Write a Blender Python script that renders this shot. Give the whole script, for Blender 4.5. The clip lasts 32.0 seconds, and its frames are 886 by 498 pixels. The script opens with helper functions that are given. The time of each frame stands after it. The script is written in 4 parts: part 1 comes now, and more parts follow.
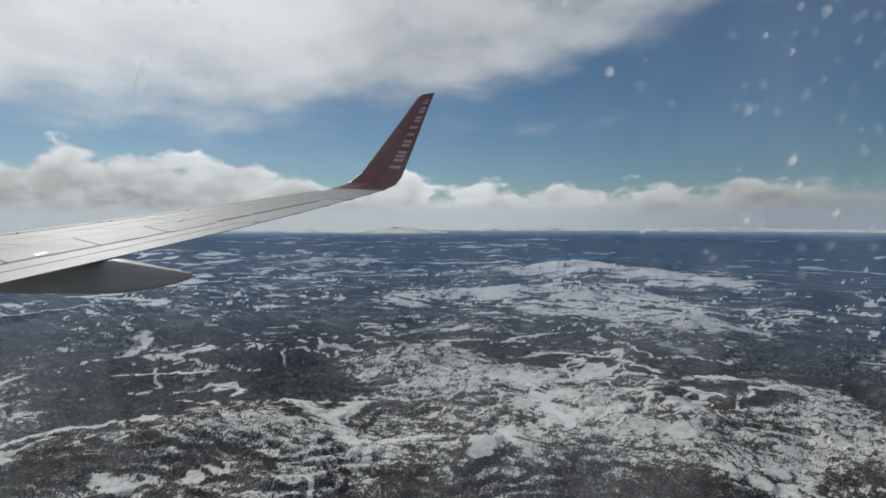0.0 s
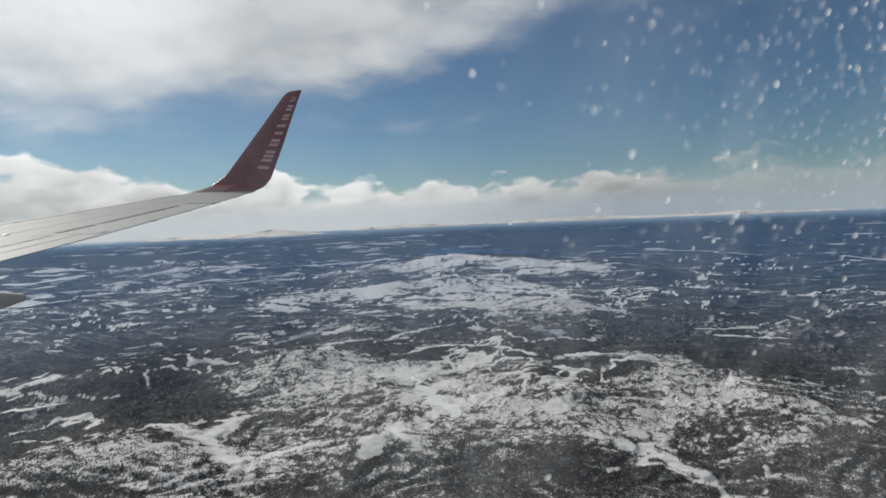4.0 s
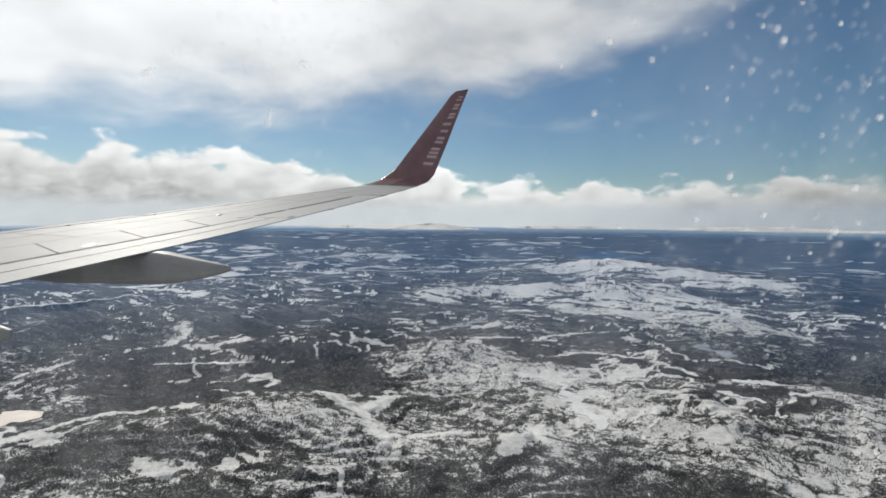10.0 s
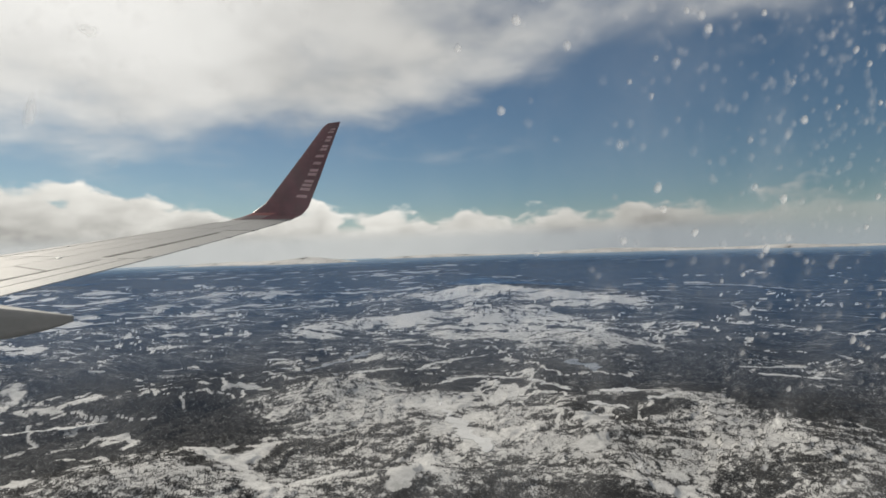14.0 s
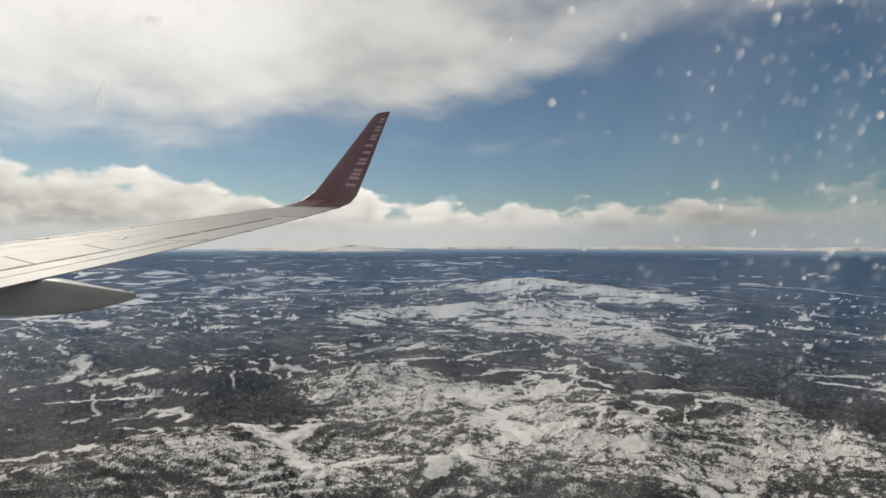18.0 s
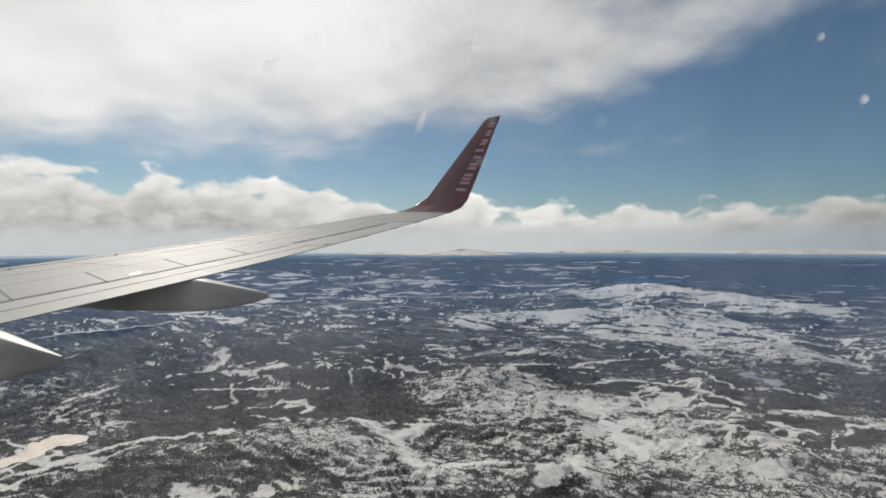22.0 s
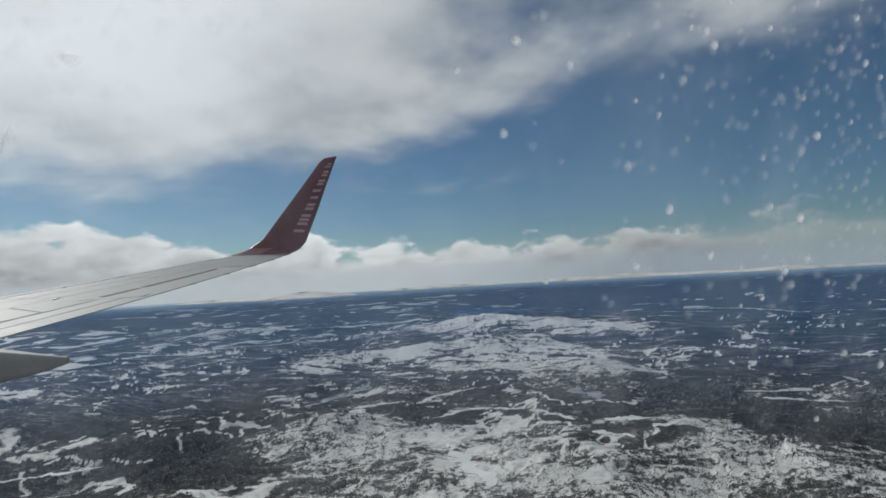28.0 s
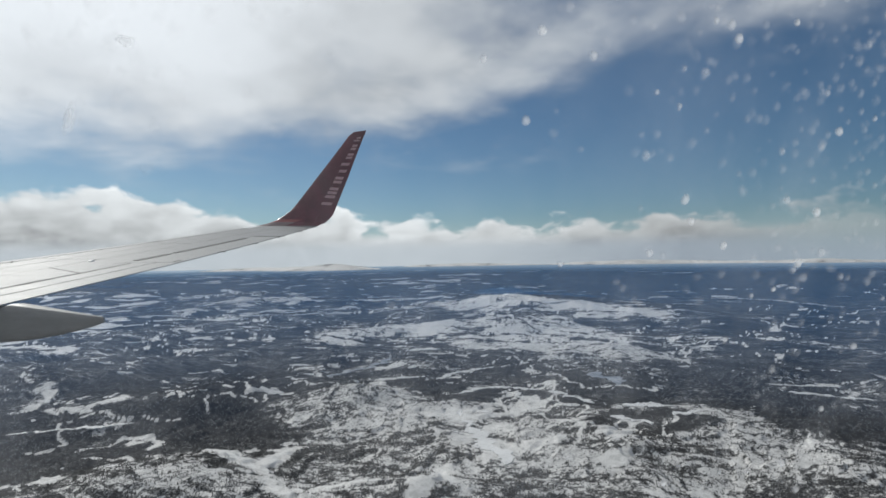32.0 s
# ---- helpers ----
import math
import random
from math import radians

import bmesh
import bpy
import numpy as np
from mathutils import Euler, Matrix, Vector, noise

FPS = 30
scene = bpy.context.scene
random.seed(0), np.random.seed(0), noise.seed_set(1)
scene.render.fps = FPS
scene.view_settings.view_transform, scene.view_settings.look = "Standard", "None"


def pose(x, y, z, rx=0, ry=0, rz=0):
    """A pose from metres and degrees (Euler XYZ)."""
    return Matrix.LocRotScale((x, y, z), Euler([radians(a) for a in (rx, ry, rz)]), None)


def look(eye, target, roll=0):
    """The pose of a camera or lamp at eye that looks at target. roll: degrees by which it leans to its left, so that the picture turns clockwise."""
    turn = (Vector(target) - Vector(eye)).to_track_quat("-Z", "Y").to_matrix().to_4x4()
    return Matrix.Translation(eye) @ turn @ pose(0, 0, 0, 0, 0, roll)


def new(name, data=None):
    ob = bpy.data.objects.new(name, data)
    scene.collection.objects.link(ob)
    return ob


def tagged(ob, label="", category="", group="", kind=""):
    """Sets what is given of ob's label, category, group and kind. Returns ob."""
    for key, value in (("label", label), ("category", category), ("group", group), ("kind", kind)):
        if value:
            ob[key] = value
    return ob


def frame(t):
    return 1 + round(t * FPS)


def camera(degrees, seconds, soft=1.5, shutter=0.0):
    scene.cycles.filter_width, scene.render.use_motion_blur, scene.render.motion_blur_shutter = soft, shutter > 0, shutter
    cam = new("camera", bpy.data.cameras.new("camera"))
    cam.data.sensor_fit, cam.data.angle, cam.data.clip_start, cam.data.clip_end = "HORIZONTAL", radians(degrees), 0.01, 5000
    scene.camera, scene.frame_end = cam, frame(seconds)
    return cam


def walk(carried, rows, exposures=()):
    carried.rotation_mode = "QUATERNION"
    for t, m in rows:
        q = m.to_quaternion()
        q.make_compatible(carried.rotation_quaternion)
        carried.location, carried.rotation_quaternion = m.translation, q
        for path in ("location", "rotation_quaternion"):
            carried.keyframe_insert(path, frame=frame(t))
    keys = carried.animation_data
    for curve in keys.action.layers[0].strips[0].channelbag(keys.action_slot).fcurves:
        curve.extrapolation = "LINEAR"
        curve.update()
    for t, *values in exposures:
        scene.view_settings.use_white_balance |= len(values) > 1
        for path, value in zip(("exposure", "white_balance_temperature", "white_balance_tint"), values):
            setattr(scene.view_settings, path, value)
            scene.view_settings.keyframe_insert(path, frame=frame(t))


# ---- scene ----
# Seat by the window of an airliner: x runs aft, y outboard, z up, from the wing's root.
cam = camera(79.3, 32.0, soft=1.65)
EYE_X, EYE_Z, PANE_Y = 10.658, 1.421, 1.750
# seconds, distance from the pane, yaw, pitch, roll
ROWS = [
    (0, 0.057, -0.29, -2.93, 0.18),
    (0.5, 0.057, -3.49, -3.60, 0.87),
    (1, 0.056, -10.47, -2.70, 0.82),
    (1.5, 0.056, -13.28, -2.78, 1.92),
    (2, 0.055, -15.72, -1.88, 1.83),
    (2.5, 0.055, -17.02, -1.21, 1.62),
    (4.5, 0.060, -10.15, -4.33, 2.62),
    (5, 0.063, -5.87, -4.76, 2.34),
    (5.5, 0.066, -2.25, -4.64, 2.68),
    (6, 0.069, 0.35, -2.31, 1.79),
    (6.5, 0.072, 1.63, -1.26, 1.54),
    (7, 0.075, 2.59, -1.34, 0.22),
    (7.5, 0.086, 6.16, -1.18, 0.10),
    (8, 0.098, 14.06, -5.40, 1.61),
    (8.5, 0.095, 15.37, -5.07, 1.20),
    (9, 0.093, 11.01, -4.93, 0.03),
    (9.5, 0.090, 9.58, -4.97, -0.64),
    (10, 0.080, 3.15, -3.29, -0.42),
    (10.5, 0.070, -1.96, -2.32, -0.08),
    (11, 0.065, -3.06, -2.36, 0.09),
    (11.5, 0.069, 0.99, -1.57, -0.37),
    (12, 0.073, 4.54, -1.30, 0.82),
    (12.5, 0.072, 4.76, -1.55, 0.56),
    (13, 0.066, -2.72, -1.18, 1.17),
    (13.5, 0.060, -7.92, -0.97, 1.81),
    (15.5, 0.060, -11.50, 2.71, 1.87),
    (16, 0.060, -11.28, 0.13, 0.94),
    (16.5, 0.060, -10.23, -1.18, 0.61),
    (17, 0.060, -7.78, -1.26, 0.35),
    (17.5, 0.060, -6.66, -1.23, 0.29),
    (18, 0.060, -5.02, -1.00, 0.09),
    (18.5, 0.065, -1.34, -0.77, 0.07),
    (19, 0.070, 2.47, -0.70, -0.28),
    (19.5, 0.075, 4.75, -0.83, -0.47),
    (20, 0.080, 5.70, -1.03, -0.80),
    (20.5, 0.081, 6.28, -1.19, -0.78),
    (21, 0.081, 6.88, -0.75, 0.24),
    (21.5, 0.082, 6.76, -0.67, 0.05),
    (22, 0.082, 6.68, -0.54, 0.22),
    (22.5, 0.083, 6.62, -0.13, 0.32),
    (23, 0.083, 6.55, -0.03, -0.36),
    (23.5, 0.084, 6.76, -0.31, 0.04),
    (24, 0.084, 7.18, -0.72, 0.28),
    (24.5, 0.085, 7.33, -0.90, 0.33),
    (25, 0.085, 7.33, -0.87, -0.09),
    (25.5, 0.078, 2.50, -0.14, -0.22),
    (26, 0.072, -3.04, 1.23, 0.82),
    (26.5, 0.065, -7.69, 1.73, 1.52),
    (28.5, 0.056, -10.06, 3.46, 3.42),
    (29, 0.057, -9.65, 3.57, 3.20),
    (29.5, 0.057, -9.51, 2.89, 2.79),
    (30, 0.058, -9.35, 1.34, 2.16),
    (30.5, 0.058, -9.29, 1.09, 1.88),
    (31, 0.059, -9.22, 1.09, 1.44),
    (31.5, 0.059, -8.35, 1.11, 1.30),
    (32, 0.060, -7.42, 0.86, 0.93),
]
# seconds, stops, kelvin, tint
EXPOSURES = [
    (0.0, -0.08, 6220, 8), (2.0, 0.04, 6200, 7), (5.0, 0.16, 6480, 9), (6.0, 0.00, 6280, 9), (7.0, 0.06, 6400, 9), (8.0, 0.40, 6500, 10), (9.0, 0.44, 6500, 10),
    (10.0, 0.34, 6450, 9), (11.0, 0.10, 6500, 10), (12.0, 0.16, 6750, 9), (13.5, 0.14, 6850, 9), (16.0, -0.02, 6980, 10), (17.5, 0.18, 6980, 10), (19.0, 0.18, 7000, 10),
    (21.0, 0.18, 6850, 10), (23.0, 0.16, 6550, 10), (25.0, 0.10, 6500, 10), (26.0, -0.18, 6400, 9), (28.5, -0.08, 6150, 6), (30.0, -0.02, 6150, 7), (32.0, 0.12, 6180, 8),
]
# while the wing is watched longest the eye leans a little forward
SLIDE = [(18.0, 0.0), (19.5, 0.02), (25.0, 0.02), (26.3, 0.0)]


def slide(t):
    return float(np.interp(t, [a for a, _ in SLIDE], [b for _, b in SLIDE]))


walk(cam, [(t, pose(EYE_X - slide(t), PANE_Y - d + 0.93 * slide(t), EYE_Z, 90 + pitch, roll, yaw)) for t, d, yaw, pitch, roll in ROWS], EXPOSURES)

# ---------------------------------------------------------------- sky and sun
SUN_AZ, SUN_EL = radians(-36), radians(36)      # from the outboard axis towards aft; above the horizon


class Nodes:
    """Short hand for building node trees."""

    def __init__(self, tree):
        self.tree, self.nodes, self.links = tree, tree.nodes, tree.links
        self.nodes.clear()

    def put(self, socket, value):
        if isinstance(value, bpy.types.NodeSocket):
            self.links.new(value, socket)
        elif value is not None:
            if hasattr(socket.default_value, "__len__") and len(socket.default_value) == 4 and len(value) == 3:
                value = (*value, 1)
            socket.default_value = value

    def add(self, kind, out=0, **inputs):
        node = self.nodes.new(kind)
        if "p_operation" in inputs:
            node.operation = inputs["p_operation"]
        if "p_use_clamp" in inputs:
            node.use_clamp = inputs["p_use_clamp"]
        if "p_attribute_name" in inputs:
            node.attribute_name = inputs["p_attribute_name"]
        for key, value in inputs.items():
            if key.startswith("i"):
                self.put(node.inputs[int(key[1:])], value) if key[1:].isdigit() else None
            elif not key.startswith("p_"):
                self.put(node.inputs[key.replace("_", " ")], value)
        return node.outputs[out]

    def m(self, op, a, b=None, c=None, clamp=False):
        return self.add("ShaderNodeMath", p_operation=op, p_use_clamp=clamp, i0=a, i1=b, i2=c)

    def ramp(self, value, lo, hi, a=0.0, b=1.0):
        node = self.nodes.new("ShaderNodeMapRange")
        node.interpolation_type = "SMOOTHSTEP"
        for i, v in enumerate((value, lo, hi, a, b)):
            self.put(node.inputs[i], v)
        return node.outputs[0]

    def mix(self, f, a, b):
        node = self.nodes.new("ShaderNodeMix")
        node.data_type = "RGBA"
        self.put(node.inputs[0], f), self.put(node.inputs[6], a), self.put(node.inputs[7], b)
        return node.outputs[2]

    def noise(self, vec, scale, detail=4.0, rough=0.55, distort=0.0):
        return self.add("ShaderNodeTexNoise", Vector=vec, Scale=scale, Detail=detail, Roughness=rough, Distortion=distort)

    def vec(self, x, y, z):
        return self.add("ShaderNodeCombineXYZ", X=x, Y=y, Z=z)


def build_world():
    world = bpy.data.worlds.new("sky")
    scene.world = world
    world.use_nodes = True
    n = Nodes(world.node_tree)
    air_node = n.nodes.new("ShaderNodeTexSky")
    air_node.sky_type, air_node.sun_disc, air_node.sun_elevation, air_node.sun_rotation = "NISHITA", False, SUN_EL, SUN_AZ
    air_node.altitude, air_node.air_density, air_node.dust_density, air_node.ozone_density = 1000.0, 1.0, 0.8, 1.6
    sky = air_node.outputs[0]
    way = n.add("ShaderNodeTexCoord", out=0)
    sep = n.nodes.new("ShaderNodeSeparateXYZ")
    n.put(sep.inputs[0], way)
    x, y, z = sep.outputs
    az = n.m("MULTIPLY", n.m("ARCTAN2", x, y), 57.2958)
    el = n.m("MULTIPLY", n.m("ARCSINE", z), 57.2958)
    # the high broken layer, laid out on a plane above
    zz = n.m("ADD", n.m("MAXIMUM", z, 0.0), 0.22)
    flat = n.vec(n.m("DIVIDE", x, zz), n.m("DIVIDE", y, zz), 3.7)
    big = n.noise(flat, 0.9, 5.0, 0.52, 0.1)
    fine = n.noise(flat, 3.0, 4.0, 0.50, 0.1)
    d = n.m("ADD", n.m("MULTIPLY", big, 0.75), n.m("MULTIPLY", fine, 0.25))
    # more cover forward and overhead, clear sky aft and in the gap above the far bank
    cover = n.m("ADD", n.ramp(az, -33.0, 40.0, 0.18, -0.07), n.ramp(el, 4.0, 19.0, -0.13, 0.08))
    high = n.m("MULTIPLY", n.ramp(n.m("ADD", d, cover), 0.45, 0.70), 0.92)
    high = n.m("MULTIPLY", high, n.ramp(el, 4.0, 11.0))
    # the far bank of cumulus along the horizon
    band = n.vec(n.m("MULTIPLY", az, 0.1), n.m("MULTIPLY", el, 0.17), 1.3)
    lump = n.noise(band, 1.5, 3.0, 0.45, 0.1)
    puff = n.noise(band, 5.0, 5.0, 0.52, 0.3)
    top = n.m("ADD", n.m("MULTIPLY", n.m("SUBTRACT", lump, 0.5), 11.0), n.m("ADD", n.ramp(az, -45.0, 50.0, 4.8, 3.0), n.ramp(az, -36.0, -4.0, 2.2, 0.0)))
    top = n.m("ADD", top, n.m("MULTIPLY", n.m("SUBTRACT", puff, 0.5), 3.0))
    top = n.m("MAXIMUM", top, 1.9)
    bank = n.ramp(n.m("SUBTRACT", top, el), -0.45, 0.85)
    bank = n.m("MAXIMUM", bank, n.ramp(el, 1.7, 2.9, 1.0, 0.0))
    bank = n.m("MULTIPLY", bank, n.ramp(az, 30.0, 48.0, 1.0, 0.35))
    soft = n.ramp(el, -1.0, 4.5, 0.62, 0.0)
    # brightness: sunlit tops, grey bases, glow round the sun
    depth = n.m("SUBTRACT", top, el)
    light = n.m("ADD", n.ramp(depth, 0.0, 3.6, n.ramp(lump, 0.35, 0.65, 0.66, 0.82), 0.47), n.m("MULTIPLY", n.m("SUBTRACT", puff, 0.5), 0.62))
    light = n.m("MULTIPLY", light, n.ramp(az, 0.0, 42.0, 1.0, 0.52))
    bank_col = n.vec(light, light, n.m("MULTIPLY", light, 0.985))
    bank_col = n.mix(n.ramp(el, 0.6, 2.4, 0.85, 0.0), bank_col, n.mix(n.ramp(az, 0.0, 42.0), (0.50, 0.53, 0.555), (0.27, 0.31, 0.36)))
    toward = n.add("ShaderNodeVectorMath", out=1, p_operation="DOT_PRODUCT", i0=way,
                   i1=(math.sin(SUN_AZ) * math.cos(SUN_EL), math.cos(SUN_AZ) * math.cos(SUN_EL), math.sin(SUN_EL)))
    glow = n.ramp(toward, 0.75, 1.0, 0.0, 0.30)
    body = n.ramp(n.m("ADD", n.m("MULTIPLY", fine, 0.5), n.m("MULTIPLY", big, 0.5)), 0.36, 0.62, 0.42, 0.60)
    body = n.m("ADD", body, glow)
    high_col = n.vec(body, body, n.m("MULTIPLY", body, 1.0))
    air = n.add("ShaderNodeVectorMath", p_operation="MULTIPLY", i0=sky, i1=(0.0365, 0.0445, 0.0485))
    air = n.mix(n.m("MULTIPLY", soft, 1.0), air, (0.39, 0.46, 0.55))
    col = n.mix(high, air, high_col)
    col = n.mix(bank, col, bank_col)
    back = n.add("ShaderNodeBackground", Color=col, Strength=1.0)
    n.put(n.nodes.new("ShaderNodeOutputWorld").inputs[0], back)


build_world()
sun = new("sun", bpy.data.lights.new("sun", "SUN"))
sun.data.energy, sun.data.angle, sun.data.color = 2.2, radians(0.6), (1.0, 0.94, 0.855)
sun.matrix_world = look((math.sin(SUN_AZ) * math.cos(SUN_EL), math.cos(SUN_AZ) * math.cos(SUN_EL), math.sin(SUN_EL)), (0, 0, 0))


# ---------------------------------------------------------------- materials
def material(name, build):
    mat = bpy.data.materials.new(name)
    mat.use_nodes = True
    n = Nodes(mat.node_tree)
    n.put(n.nodes.new("ShaderNodeOutputMaterial").inputs[0], build(n))
    return mat


def principled(n, color, rough=0.5, metal=0.0, bump=None, strength=0.3, distance=0.01, spec=0.5, coat=0.0):
    p = n.nodes.new("ShaderNodeBsdfPrincipled")
    n.put(p.inputs["Base Color"], color), n.put(p.inputs["Roughness"], rough), n.put(p.inputs["Metallic"], metal)
    n.put(p.inputs["Specular IOR Level"], spec), n.put(p.inputs["Coat Weight"], coat)
    if bump is not None:
        n.put(p.inputs["Normal"], n.add("ShaderNodeBump", Height=bump, Strength=strength, Distance=distance))
    return p.outputs[0]


def place(n):
    return n.add("ShaderNodeTexCoord", out=3)


def paint(base, rough, metal=0.0, dirt=0.75, streak=(0.5, 3.0, 3.0), coat=0.0, spec=0.5):
    """Aircraft paint: faint mottling, streaks of grime along the airflow and a slightly uneven gloss."""
    def build(n):
        co = place(n)
        mapped = n.add("ShaderNodeVectorMath", p_operation="MULTIPLY", i0=co, i1=streak)
        a = n.noise(mapped, 2.0, 6.0, 0.6)
        b = n.noise(co, 14.0, 4.0, 0.6)
        f = n.ramp(n.m("ADD", n.m("MULTIPLY", a, 0.7), n.m("MULTIPLY", b, 0.3)), 0.35, 0.7)
        col = n.mix(f, tuple(c * dirt for c in base), base)
        return principled(n, col, n.ramp(a, 0.3, 0.7, rough * 0.94, rough * 1.08), metal, b, 0.03, 0.004, spec, coat)
    return build


WING_GREY = material("wing_grey_paint", paint((0.25, 0.255, 0.26), 0.55, spec=0.2, dirt=0.86))
FLAP_GREY = material("flap_light_grey_paint", paint((0.305, 0.31, 0.31), 0.54, spec=0.2, dirt=0.86))
BARE_METAL = material("dull_aluminium", paint((0.27, 0.275, 0.28), 0.6, 0.1, spec=0.2))
FAIRING = material("fairing_grey_paint", paint((0.31, 0.305, 0.295), 0.5))
JOINT = material("panel_joint_sealant", paint((0.16, 0.165, 0.17), 0.6))
SEAL = material("rubber_seal", paint((0.035, 0.036, 0.04), 0.7))
MAROON = material("maroon_paint", paint((0.150, 0.028, 0.048), 0.38, 0.0, 0.55, (2.0, 2.0, 0.6), 0.15))
PINK = material("faded_rose_paint", paint((0.34, 0.10, 0.10), 0.45))
ROSE_GREY = material("rose_grey_paint", paint((0.27, 0.19, 0.19), 0.5))
PALE = material("pale_rose_paint", paint((0.52, 0.31, 0.32), 0.45, 0.0, 0.85))
WHITE_CAP = material("white_enamel", paint((0.86, 0.86, 0.85), 0.3, 0.0, 0.92))
CABIN_PANEL = material("cabin_panel_plastic", paint((0.60, 0.55, 0.50), 0.6, 0.0, 0.8, (6, 6, 6)))
GASKET = material("black_window_gasket", paint((0.045, 0.043, 0.040), 0.65, 0.0, 0.5, (12, 12, 3), spec=0.3))


def land(n):
    """Snow over dark conifer forest; the share of open snow is stored with the terrain."""
    cover = n.add("ShaderNodeAttribute", out=2, p_attribute_name="open_ground")
    co = place(n)
    a = n.noise(co, 0.055, 6.0, 0.62, 0.6)
    e = n.noise(co, 0.46, 4.0, 0.60, 0.4)
    b = n.noise(co, 1.6, 3.0, 0.62)
    vary = n.m("ADD", n.m("MULTIPLY", n.m("SUBTRACT", a, 0.5), 0.7), n.m("MULTIPLY", n.m("SUBTRACT", e, 0.5), 1.6))
    vary = n.m("ADD", vary, n.m("MULTIPLY", n.m("SUBTRACT", b, 0.5), 0.9))
    # snow lies in long drifts across the slopes of the big hill
    sep = n.nodes.new("ShaderNodeSeparateXYZ")
    n.put(sep.inputs[0], co)
    x, y = sep.outputs[0], sep.outputs[1]
    u = n.m("SUBTRACT", n.m("MULTIPLY", x, 0.90), n.m("MULTIPLY", y, 0.43))
    v = n.m("ADD", n.m("MULTIPLY", y, 0.90), n.m("MULTIPLY", x, 0.43))
    drift = n.noise(n.vec(n.m("MULTIPLY", u, 0.022), n.m("MULTIPLY", v, 0.10), 0.0), 1.0, 5.0, 0.62, 0.4)
    rib = n.noise(n.vec(n.m("MULTIPLY", u, 0.07), n.m("MULTIPLY", v, 0.34), 4.0), 1.0, 3.0, 0.6, 0.3)
    drift = n.m("ADD", n.m("MULTIPLY", drift, 0.72), n.m("MULTIPLY", rib, 0.28))
    r = n.m("SQRT", n.m("ADD", n.m("POWER", x, 2.0), n.m("POWER", y, 2.0)))
    vary = n.m("ADD", vary, n.m("MULTIPLY", n.m("SUBTRACT", drift, 0.5), n.m("MULTIPLY", n.ramp(r, 380.0, 520.0, 0.7, 3.9), n.ramp(r, 1000.0, 1400.0, 1.0, 0.0))))
    # among the nearer trees the ground itself is white; their crowns make it grey
    lain = n.m("ADD", cover, n.m("MULTIPLY", n.ramp(r, 300.0, 420.0, 0.09, 0.0), n.ramp(cover, 0.14, 0.34)))
    f = n.m("ADD", lain, n.m("MULTIPLY", vary, n.m("MULTIPLY", n.ramp(cover, 0.10, 0.4, 0.55, 1.0), n.ramp(cover, 0.75, 0.95, 1.0, 0.35))))
    snow_f = n.ramp(f, 0.40, 0.56)
    c = n.noise(co, 0.012, 4.0, 0.5)
    wood = n.mix(n.ramp(c, 0.35, 0.65), (0.018, 0.020, 0.024), (0.032, 0.032, 0.033))
    # snow shows between the crowns of the thinner woods
    grain = n.m("ADD", n.m("MULTIPLY", b, 0.8), n.m("MULTIPLY", f, 0.62))
    wood = n.mix(n.ramp(grain, 0.47, 0.74), wood, (0.245, 0.245, 0.245))
    snow = n.mix(n.ramp(n.m("ADD", n.m("MULTIPLY", b, 0.5), n.m("MULTIPLY", e, 0.5)), 0.38, 0.58), (0.32, 0.318, 0.314), (0.60, 0.596, 0.588))
    snow = n.mix(n.ramp(cover, 0.8, 0.95), snow, n.mix(n.ramp(e, 0.35, 0.62), (0.49, 0.487, 0.480), (0.64, 0.636, 0.626)))
    # snow painted brighter with distance, making up for haze and slopes turned from the sun
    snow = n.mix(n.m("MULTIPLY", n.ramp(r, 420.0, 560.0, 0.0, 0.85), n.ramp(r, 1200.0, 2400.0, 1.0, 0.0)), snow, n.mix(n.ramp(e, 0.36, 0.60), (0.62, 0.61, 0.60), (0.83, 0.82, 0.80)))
    col = n.mix(snow_f, wood, snow)
    return principled(n, col, n.ramp(snow_f, 0, 1, 0.95, 0.7), 0.0, b, 0.5, 0.6, 0.2)


LAND = material("snow_and_forest", land)


def ice(n):
    co = place(n)
    a = n.noise(co, 0.05, 5.0, 0.6, 0.5)
    b = n.noise(co, 0.6, 4.0, 0.6)
    col = n.mix(n.ramp(n.m("ADD", n.m("MULTIPLY", a, 0.7), n.m("MULTIPLY", b, 0.3)), 0.36, 0.62), (0.50, 0.503, 0.506), (0.67, 0.672, 0.672))
    return principled(n, col, 0.6, 0.0, b, 0.2, 0.2, 0.3)


ICE = material("snow_covered_ice", ice)
BARE_ICE = material("wind_swept_grey_ice", lambda n: principled(
    n, n.mix(n.ramp(n.noise(place(n), 0.09, 5.0, 0.6), 0.35, 0.65), (0.14, 0.16, 0.19), (0.34, 0.36, 0.39)), 0.45))
SAND_ICE = material("dusty_beige_ice", lambda n: principled(
    n, n.mix(n.ramp(n.noise(place(n), 0.12, 5.0, 0.6), 0.35, 0.65), (0.46, 0.39, 0.33), (0.60, 0.53, 0.46)), 0.6))
CONIFER = material("dark_conifer", lambda n: principled(
    n, n.mix(n.noise(place(n), 0.07, 3.0, 0.5), (0.026, 0.027, 0.028), (0.062, 0.060, 0.058)), 0.9, spec=0.1))


